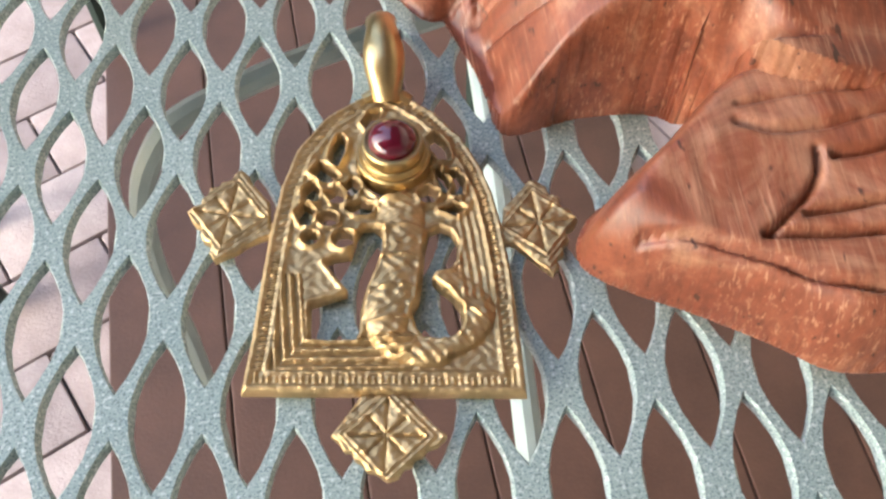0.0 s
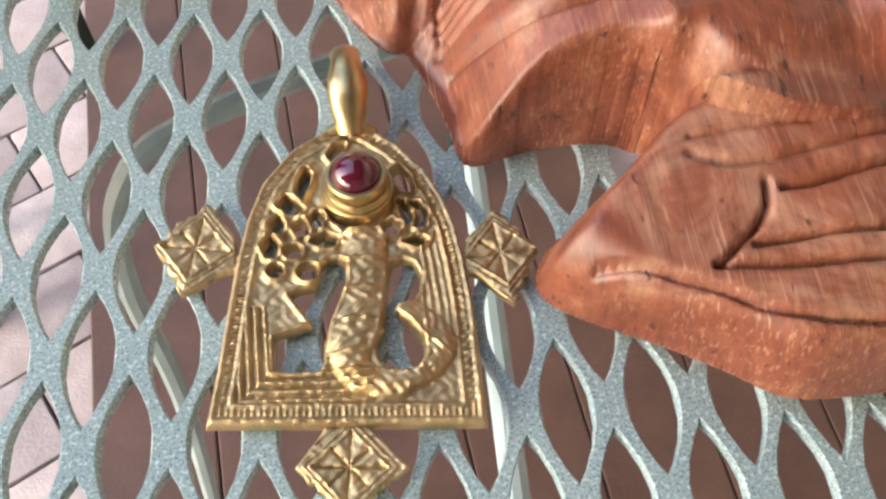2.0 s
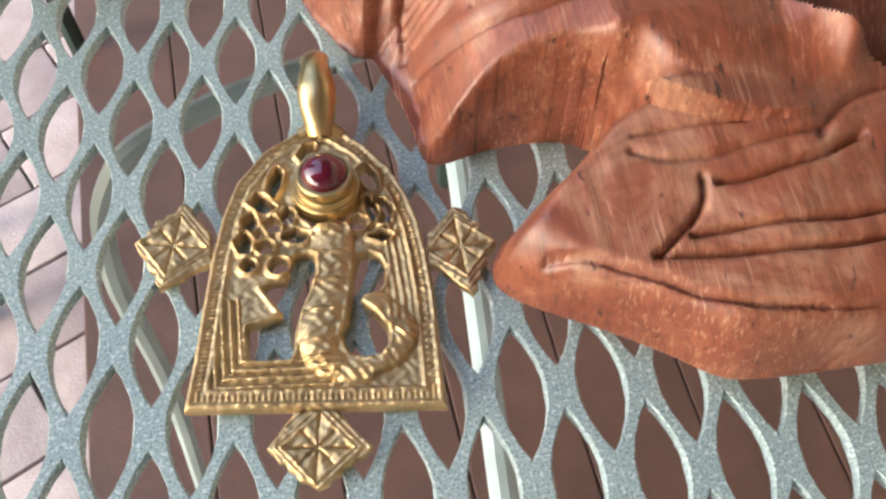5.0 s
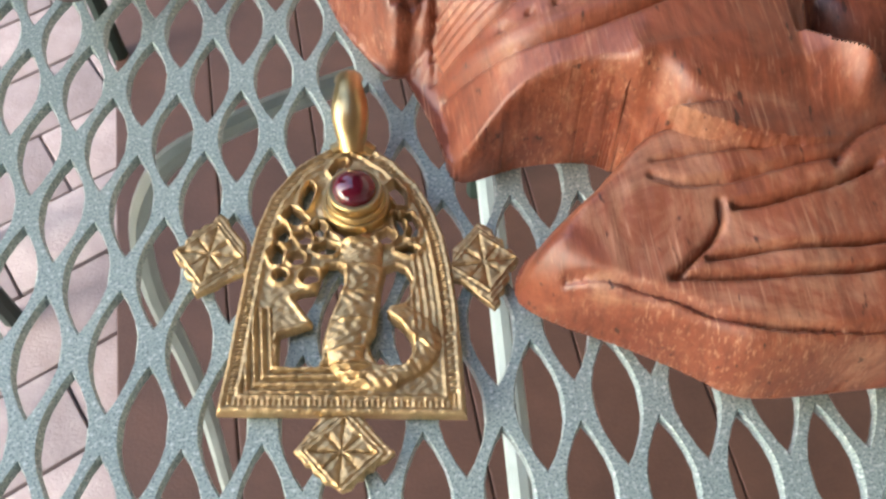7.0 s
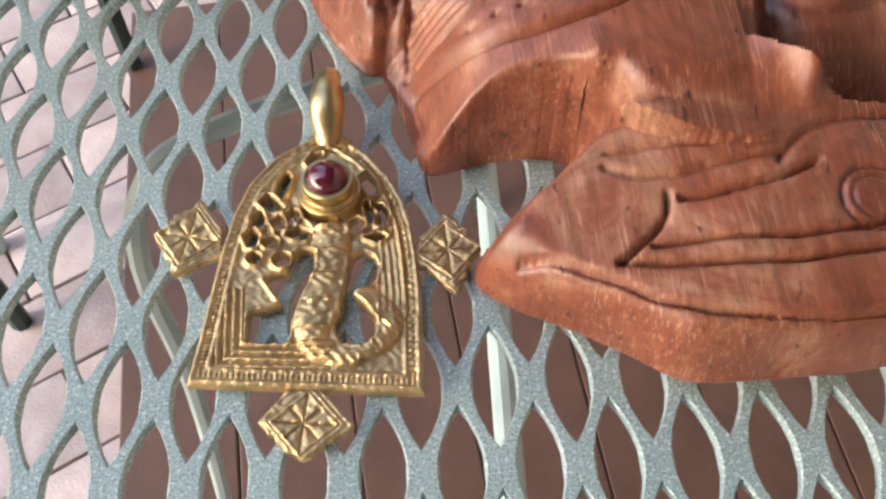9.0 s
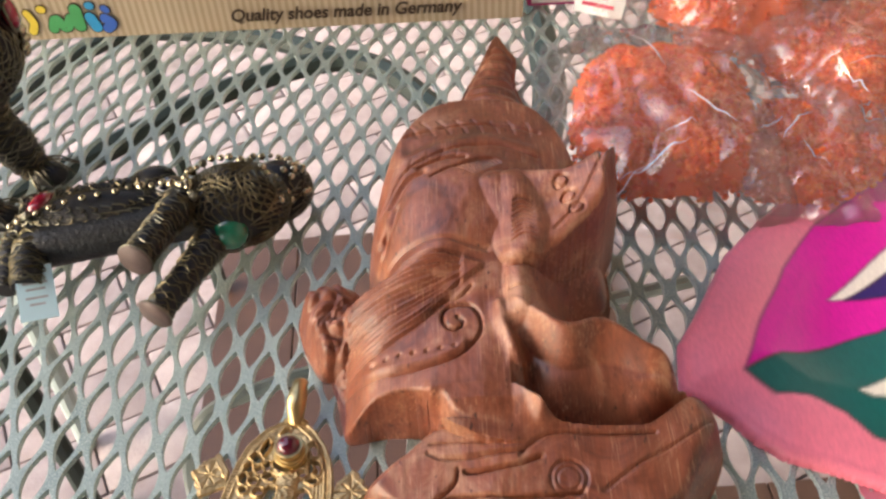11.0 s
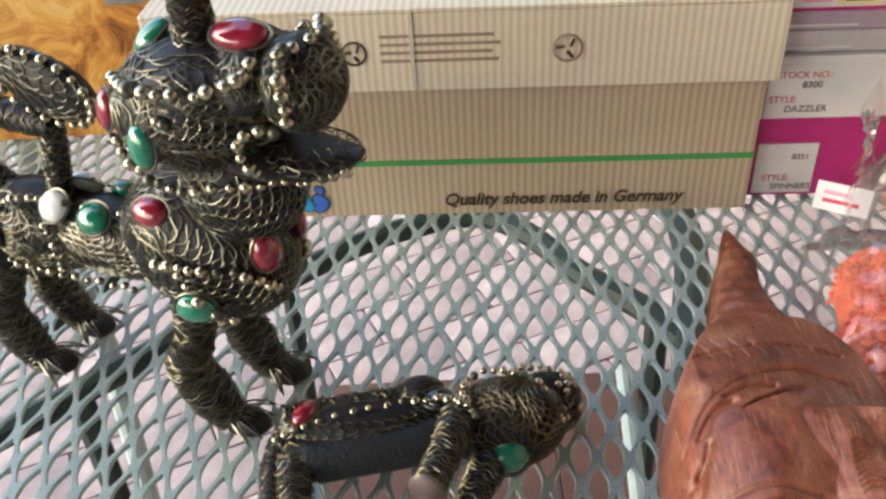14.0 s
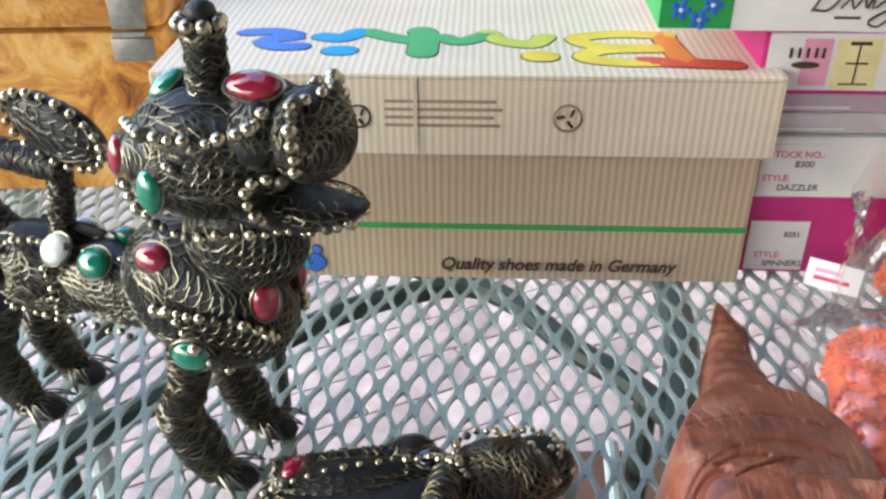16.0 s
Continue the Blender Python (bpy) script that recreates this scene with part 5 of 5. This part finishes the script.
def bead_bag(cx, cy, lx, ly, hz, turn, count, seed, z0=0.0, flap=0.0):
    rng = random.Random(seed)
    m = pose(cx, cy, z0, 0, 0, turn)
    bag = thing("bead_bag", "clear plastic bag packed with small orange beads", "bag", m, "bags of orange beads")
    heap = Shape()
    grid = 40

    def skin(u, v):
        return 0.001 + hz * 0.8 * heap_top(u, v) + 0.004 * noise.noise(Vector((u * 3, v * 3, seed)))

    tops = [(i / grid * 2 - 1, j / grid * 2 - 1) for j in range(grid + 1) for i in range(grid + 1)]
    quads = [(j * (grid + 1) + i, j * (grid + 1) + i + 1, (j + 1) * (grid + 1) + i + 1, (j + 1) * (grid + 1) + i) for j in range(grid) for i in range(grid)]
    heap.add([(u * lx * 0.95, v * ly * 0.95, max(skin(u, v) - 0.0012, 0.0004)) for u, v in tops], [q for q in quads if min(heap_top(*tops[c]) for c in q) > 0.2], ORANGE)
    # beads strung in short looping strands over the heap
    for _ in range(count // 9):
        u, v, a = rng.uniform(-0.97, 0.97), rng.uniform(-0.97, 0.97), rng.uniform(0, 2 * math.pi)
        bend, lift, r = rng.uniform(-0.6, 0.6), rng.uniform(-0.0006, 0.0007), rng.uniform(0.0011, 0.0017)
        for k in range(9):
            u, v, a = u + 1.9 * r / lx * math.cos(a), v + 1.9 * r / ly * math.sin(a), a + bend
            if heap_top(u, v) > 0.2:
                heap.ball((u * lx * 0.95, v * ly * 0.95, skin(u, v) + lift), (r, r, r * 0.9), ORANGE, 6, 4)
    tagged(part("beads", heap, bag, "packed heap of small orange beads", 70), kind="stuff")
    # film: pillow with creases, thin welded margin
    f, n = Shape(), 72
    top, bot = [], []
    for j in range(n + 1):
        for i in range(n + 1):
            u, v = i / n * 2 - 1, j / n * 2 - 1
            e = max(0.0, 1 - abs(u * 1.18) ** 3) * max(0.0, 1 - abs(v * 1.12) ** 3)
            facet = abs(noise.noise(Vector((u * 2.3 + v * 1.3 + seed, v * 2.0 - u, 4.0)))) + 0.5 * abs(noise.noise(Vector((u * 4.6 - v * 2.5, v * 4.1 + u * 2 + seed, 1.0))))
            k = 0.9 * (facet - 0.35) + 0.3 * noise.noise(Vector((u * 2.4 + seed, v * 2.4, seed)))
            x, y = u * lx * (1.3 + 0.08 * k), v * ly * (1.22 + flap * (v > 0) + 0.08 * k)
            z = 0.003 + hz * e ** 0.45 * (1.0 + 0.22 * k) + 0.006 * k
            top.append((x, y, max(z, 0.0012)))
            bot.append((x, y, 0.0008))
    q = [(j * (n + 1) + i, j * (n + 1) + i + 1, (j + 1) * (n + 1) + i + 1, (j + 1) * (n + 1) + i) for j in range(n) for i in range(n)]
    f.add(top, q, FILM)
    film = part("film", f, bag, "crumpled glossy clear film", 70)
    film.visible_shadow = False
    # Thin folds on the film, coloured white to stand for sky glints.
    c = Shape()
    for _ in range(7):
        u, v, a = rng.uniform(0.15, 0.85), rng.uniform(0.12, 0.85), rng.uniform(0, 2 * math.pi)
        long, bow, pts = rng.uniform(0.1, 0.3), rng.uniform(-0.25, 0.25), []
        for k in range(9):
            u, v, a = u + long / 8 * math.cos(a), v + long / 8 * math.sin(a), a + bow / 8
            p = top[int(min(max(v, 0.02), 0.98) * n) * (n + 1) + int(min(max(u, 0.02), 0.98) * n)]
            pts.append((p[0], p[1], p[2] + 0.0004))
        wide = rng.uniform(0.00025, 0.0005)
        c.tube(curve_through(pts, 14).tolist(), [0.00004 + wide * math.sin(math.pi * k / 13) for k in range(14)], CREASE_GLINT, 5, squash=0.4)
    tagged(part("crease_glint", c, film, "thin folds in the film, painted white as glints", 70), kind="stuff")
    return bag


bead_bag(0.107, 0.232, 0.046, 0.06, 0.034, -8, 3300, 1)
upper_bag = bead_bag(0.16, 0.314, 0.044, 0.042, 0.055, 12, 2400, 2)
s = Shape()
back, n = upper_bag.matrix_world.inverted(), 40
pts = []
for j in range(n + 1):
    for i in range(n + 1):
        u, v = i / n, j / n
        k = noise.noise(Vector((u * 4, v * 3, 5))) + 0.6 * abs(noise.noise(Vector((u * 9 + v * 4, v * 7, 1))))
        pts.append(tuple(back @ Vector((0.078 + 0.07 * u + 0.014 * k, 0.29 + 0.085 * u - 0.05 * v * (1 - u) + 0.05 * v + 0.012 * k, 0.002 + (0.055 + 0.03 * u) * v + 0.005 * k * v))))
s.add(pts, [(j * (n + 1) + i, j * (n + 1) + i + 1, (j + 1) * (n + 1) + i + 1, (j + 1) * (n + 1) + i) for j in range(n) for i in range(n)], FILM)
part("film_flap", s, upper_bag, "loose crumpled end of the clear bag", 70).visible_shadow = False
bead_bag(0.215, 0.275, 0.055, 0.047, 0.036, 25, 2800, 3)
bead_bag(0.168, 0.208, 0.036, 0.044, 0.016, -30, 1900, 5)
card = thing("bag_label", "small white and pink label card in a bead bag", "label", pose(0.088, 0.312, 0.026, 60, 0, -28))
s = Shape()
s.box((-0.013, -0.007, 0), (0.013, 0.007, 0.0005), PAPER)
part("card", s, card, "", 0)
s = Shape()
s.box((-0.009, -0.003, 0.0005), (0.008, -0.001, 0.0006), RED_INK)
s.box((-0.009, 0.001, 0.0005), (0.004, 0.003, 0.0006), PINK)
part("print", s, card, "", 0)


# ---- cartons beside and on the shoe box ----
def carton(lo, hi, side_mat, label_lo, label_hi, lines, label, turn=0.0):
    c = Vector(((lo[0] + hi[0]) / 2, lo[1], lo[2]))
    box = thing("small_carton", label, "carton", pose(*c, 0, 0, turn), "stacked jewellery cartons")
    s = Shape()
    s.box((lo[0] - c.x, 0, 0), (hi[0] - c.x, hi[1] - c.y, hi[2] - c.z), side_mat, 0.0012)
    part("body", s, box, "", 0)
    s = Shape()
    s.box((label_lo[0] - c.x, -0.0006, label_lo[1] - c.z), (label_hi[0] - c.x, -0.0001, label_hi[1] - c.z), PAPER)
    part("label", s, box, "white printed label", 0)
    for text, x, z, size, mat in lines:
        lettering("lettering", text, size, mat, pose(x - c.x, -0.0008, z - c.z, 90), box, 0.00005)
    return box


carton((0.055, 0.357, 0.0), (0.19, 0.46, 0.0475), MAGENTA, (0.0575, 0.002), (0.089, 0.0325), [("STYLE:", 0.062, 0.010, 0.005, RED_INK), ("SPINNERS", 0.067, 0.0045, 0.005, INK), ("8351", 0.076, 0.023, 0.0045, INK)], "magenta carton with a white stock label")
carton((0.054, 0.355, 0.048), (0.185, 0.46, 0.0825), PAPER, (0.056, 0.0495), (0.0905, 0.0785), [("STOCK NO.:", 0.0595, 0.0715, 0.005, RED_INK), ("8300", 0.073, 0.066, 0.005, INK), ("STYLE:", 0.0575, 0.058, 0.005, RED_INK), ("DAZZLER", 0.066, 0.0525, 0.005, INK)], "white carton with a red and black stock label")
carton((0.055, 0.359, 0.083), (0.18, 0.46, 0.0945), surface("grey_card", (0.6, 0.58, 0.6), 0.6, 0, 0.12), (0.062, 0.085), (0.095, 0.0865), [], "pale grey flat carton in the stack")
carton((0.056, 0.358, 0.095), (0.18, 0.46, 0.1055), surface("lilac_card", (0.5, 0.42, 0.5), 0.6, 0, 0.12), (0.06, 0.097), (0.095, 0.0985), [], "lilac grey flat carton in the stack")
carton((0.046, 0.354, 0.106), (0.185, 0.46, 0.1385), MAGENTA, (0.0485, 0.1085), (0.13, 0.1372), [], "magenta carton with a pictured white label")
icon = thing("carton_print", "pink and yellow printed pictures on a carton label", "label", pose(0, 0.3532, 0))
s = Shape()
s.box((0.065, 0, 0.111), (0.0785, 0.0002, 0.1345), PINK)
part("pink_panel", s, icon, "", 0)
s = Shape()
s.box((0.0805, 0, 0.1095), (0.102, 0.0002, 0.1345), YELLOW)
part("yellow_panel", s, icon, "", 0)
s = Shape()
s.ball((0.067, -0.0004, 0.1215), (0.007, 0.0003, 0.0018), INK, 12, 6)
for x in (0.0585, 0.0625, 0.0665, 0.0705, 0.074):
    s.box((x, -0.0004, 0.125), (x + 0.0014, -0.0001, 0.13), INK)
part("black_mark", s, icon)
s = Shape()
for lo, hi in (((0.091, 0.112), (0.0918, 0.132)), ((0.0865, 0.1315), (0.0965, 0.1332)), ((0.086, 0.122), (0.0968, 0.1228)), ((0.0845, 0.1115), (0.0985, 0.1123))):
    s.box((lo[0], -0.0003, lo[1]), (hi[0], -0.0001, hi[1]), INK)
part("stand_drawing", s, icon, "", 0)

flat = thing("flat_box", "white and green flat box resting on the carton stack", "box", pose(0.0, 0.35, 0.139, 0, 0, -1))
s = Shape()
s.box((-0.006, 0, 0), (0.19, 0.12, 0.045), PAPER, 0.0012)
part("body", s, flat, "", 0)
s = Shape()
s.box((-0.0066, -0.0005, 0.0012), (0.027, 0.1195, 0.0448), GREEN_CARD, 0.0004)
part("green_end", s, flat, "green printed end", 0)
s = Shape()
for x, z in ((0.003, 0.01), (0.012, 0.0055), (0.0175, 0.0125)):
    for a in np.linspace(0, 2 * math.pi, 6)[:-1]:
        s.ball((x + 0.003 * math.cos(a), -0.0007, z + 0.003 * math.sin(a)), (0.0022, 0.0003, 0.0016), BLUE_INK, 8, 5, Matrix.Rotation(-a, 3, "Y"))
    s.ball((x, -0.0009, z), (0.0011, 0.0003, 0.0011), PAPER, 8, 5)
part("flower_print", s, flat)
s = Shape()
for pts in ([(0.063, 0.01), (0.068, 0.02), (0.072, 0.026), (0.069, 0.018), (0.075, 0.0165), (0.07, 0.0105), (0.063, 0.011)], [(0.076, 0.0115), (0.08, 0.016), (0.082, 0.0115), (0.086, 0.017), (0.088, 0.0115), (0.092, 0.0235), (0.0905, 0.0115), (0.097, 0.016), (0.099, 0.008), (0.094, 0.003), (0.09, 0.006), (0.103, 0.014)]):
    s.tube([(x, -0.0003, z) for x, z in curve_through(pts, 34)], 0.0006, INK, 5)
part("script_mark", s, flat, "black flowing script mark")
s = Shape()
s.box((0.074, -0.0004, 0.0065), (0.086, -0.0001, 0.0078), INK)
part("small_print", s, flat, "", 0)

# ---- rainbow blobs printed on the shoe box ----
RAINBOW = [(0.62, 0.09, 0.05), (0.75, 0.28, 0.05), (0.8, 0.62, 0.08), (0.55, 0.62, 0.1), (0.08, 0.42, 0.15), (0.03, 0.35, 0.7), (0.05, 0.16, 0.62)]
RAIN = [surface("rainbow_ink", c, 0.45, 0, 0.12) for c in RAINBOW]


def print_on(name, parent, m, strokes, r, label):
    """Flat printed shapes: each stroke is a wide ribbon with a dark edge under it."""
    ob = None
    for k, (pts, mat, wide) in enumerate(strokes):
        s = Shape()
        line = curve_through([(*p, 0) for p in pts], 18)
        s.tube(line.tolist(), [r * wide] * 18, mat, 8, squash=0.03)
        for a in (line[0], line[-1]):
            s.ball(a, (r * wide, r * wide, r * 0.03), mat, 12, 4)
        s.v = [(x, y, z + 0.0003) for x, y, z in s.v]
        e = Shape()
        e.tube(line.tolist(), [r * wide + 0.0007] * 18, INK, 8, squash=0.01)
        for a in (line[0], line[-1]):
            e.ball(a, (r * wide + 0.0007, r * wide + 0.0007, 0.00005), INK, 12, 4)
        for sh, lift, nm in ((s, 0.0, name), (e, 0.0, name + "_edge")):
            ob = part(nm, sh, parent)
            ob.matrix_local = m


TOPZ = BZ + 0.0036
strokes = [
    ([(0.022, 0.012), (0.0, 0.014), (-0.02, 0.016)], RAIN[0], 1.0), ([(0.0, 0.014), (-0.004, 0.036), (-0.006, 0.056)], RAIN[1], 1.0), ([(-0.004, 0.056), (-0.03, 0.058), (-0.052, 0.05), (-0.04, 0.037), (-0.014, 0.036)], RAIN[2], 0.9),
    ([(-0.012, 0.035), (-0.04, 0.032), (-0.05, 0.02), (-0.03, 0.014), (-0.012, 0.015)], RAIN[2], 0.9), ([(-0.068, 0.052), (-0.076, 0.04), (-0.092, 0.046), (-0.098, 0.058)], RAIN[3], 0.9), ([(-0.07, 0.022), (-0.074, 0.022)], RAIN[2], 1.2),
    ([(-0.098, 0.056), (-0.112, 0.044), (-0.122, 0.05)], RAIN[4], 0.9), ([(-0.132, 0.026), (-0.132, 0.05), (-0.134, 0.06)], RAIN[4], 1.2), ([(-0.136, 0.044), (-0.15, 0.05), (-0.162, 0.058)], RAIN[4], 0.9),
    ([(-0.168, 0.058), (-0.176, 0.048), (-0.186, 0.05)], RAIN[5], 1.0), ([(-0.172, 0.028), (-0.177, 0.028)], RAIN[5], 1.1), ([(-0.196, 0.034), (-0.21, 0.034), (-0.216, 0.044), (-0.2, 0.05), (-0.214, 0.058), (-0.228, 0.056)], RAIN[6], 0.9),
]
print_on("rainbow_print", box_, pose(0.012, 0.0, TOPZ), strokes, 0.0065, "rainbow blob print")
front = [([(-0.221, 0.017), (-0.219, 0.011), (-0.221, 0.006)], RAIN[2], 1.0), ([(-0.213, 0.019), (-0.212, 0.019)], RAIN[2], 1.0), ([(-0.209, 0.007), (-0.206, 0.013), (-0.202, 0.007), (-0.198, 0.013)], RAIN[4], 1.2),
         ([(-0.194, 0.018), (-0.194, 0.008)], RAIN[4], 1.5), ([(-0.187, 0.013), (-0.185, 0.007)], RAIN[5], 1.4), ([(-0.186, 0.02), (-0.185, 0.02)], RAIN[5], 1.0), ([(-0.179, 0.012), (-0.176, 0.009), (-0.179, 0.006)], RAIN[6], 1.3), ([(-0.178, 0.018), (-0.177, 0.017)], RAIN[6], 0.9)]
print_on("rainbow_print", box_, pose(0.0, -0.0007, 0.0, 90), front, 0.0022, "rainbow blob print")

# ---- gold-brown casket behind the lion ----
casket = thing("casket", "golden brown mottled casket with a metal latch", "casket", pose(-0.385, 0.44, 0, 0, 0, 4))
s = Shape()
s.box((-0.13, 0, 0), (0.105, 0.13, 0.105), TIN, 0.004)
part("body", s, casket, "", 40)
s = Shape()
s.box((-0.132, -0.002, 0.107), (0.107, 0.132, 0.155), TIN, 0.006)
part("lid", s, casket, "mottled golden lid with dark worn edge", 40)
s = Shape()
s.box((0.075, -0.005, 0.088), (0.1, -0.001, 0.102), STEEL, 0.001)
s.box((0.077, -0.006, 0.108), (0.098, -0.0025, 0.128), STEEL, 0.001)
s.tube([(0.078, -0.006, 0.105), (0.097, -0.006, 0.105)], 0.002, STEEL, 8)
part("latch", s, casket, "dull metal latch")

s = Shape()
rows, cols = 10, 40
pts = []
for j in range(rows + 1):
    for i in range(cols + 1):
        u, v = i / cols, j / rows
        drop = 0.008 * max(0.0, 1 - v * 4) * (1 + 0.6 * math.sin(u * 17))
        pts.append((-0.135 + 0.225 * u, -0.004 + 0.125 * v, 0.1565 + 0.006 * abs(noise.noise(Vector((u * 7, v * 4, 2)))) - drop * (v < 0.01)))
back_side = [(x, y, z - 0.0014) for x, y, z in pts]
n = len(pts)
q = [(j * (cols + 1) + i, j * (cols + 1) + i + 1, (j + 1) * (cols + 1) + i + 1, (j + 1) * (cols + 1) + i) for j in range(rows) for i in range(cols)]
s.add(pts + back_side, q + [tuple(k + n for k in f[::-1]) for f in q], surface("dusty_pink_cloth", (0.5, 0.2, 0.2), 0.8, 0, 0.5, 50, 900, 0.5, 0.001))
whole("folded_cloth", s, "dusty pink patterned cloth lying on the casket", "cloth", pose(-0.385, 0.44, 0, 0, 0, 4), smooth=70)

# ---- cloth heap behind the shoe box ----
rng = random.Random(3)
for k, (x, mat, w) in enumerate(((-0.17, NAVY, 0.1), (-0.03, NAVY, 0.11), (-0.1, GREY_CLOTH, 0.05))):
    s = Shape()
    s.ball((0, 0, 0.08), (w, 0.06, 0.085), mat, 30, 18, None, 0.3)
    lo = min(p[2] for p in s.v)
    whole("cloth_heap", s, "crumpled dark navy cloth heaped behind the box" if mat is NAVY else "crumpled grey patterned cloth", "cloth", pose(x, 0.59 if mat is NAVY else 0.57, -lo), "cloths", smooth=70)

# ---- unseen roof, added to block light: over the near side and the right, open to the far left ----
BLOCKER_WALL = surface("blocker_wall_paint", (0.36, 0.33, 0.29), 0.85, 0, 0.12, 3, 200, 0.2)
s = Shape()
s.box((-3.6, -3.2, 1.62), (3.2, -0.05, 1.7), BLOCKER_ROOF)
s.box((-0.2, -0.05, 1.62), (3.2, 2.6, 1.7), BLOCKER_ROOF)
whole("ceiling", s, "unseen dark roof added to block sun and sky", "ceiling", kind="structure", smooth=0)
# Unseen side wall, added to cut the light from the right.
s = Shape()
s.box((0.85, -1.3, FLOOR - 0.012), (0.95, 2.5, 1.62), BLOCKER_WALL)
whole("wall_east", s, "unseen plain wall added to cut light from the right", "wall", kind="structure", smooth=0)
# Another added wall, out of view, closes off light from the near side.
s = Shape()
s.box((-0.9, -1.4, FLOOR - 0.012), (0.95, -1.3, 1.62), BLOCKER_WALL)
whole("wall_south", s, "unseen plain wall added to cut light from the near side", "wall", kind="structure", smooth=0)

# Added beyond the view so the mesh top reflects less sky.
s = Shape()
s.box((-0.6, 2.5, FLOOR - 0.012), (3.2, 2.6, 2.4), BLOCKER_WALL)
whole("wall_north", s, "unseen plain wall added to darken the mesh's far reflections", "wall", kind="structure", smooth=0)

# ---- brick floor, laid last ----
pave = thing("brick_floor", "pale pink brick paving laid in running bond", "paving", pose(-0.1, 0.5, FLOOR, 0, 0, 27), kind="structure")
s = Shape()
s.box((-0.0985, -0.0485, -0.012), (0.0985, 0.0485, 0.0), BRICK, 0.003)
brick_mesh = s.mesh("brick", 40)
for j in range(-10, 11):
    for i in range(-5, 7):
        ob = new("brick", brick_mesh)
        ob.parent = pave
        ob.location = (0.2 * (i + 0.5 * (j % 2)), 0.1 * j, random.uniform(-0.001, 0.001))
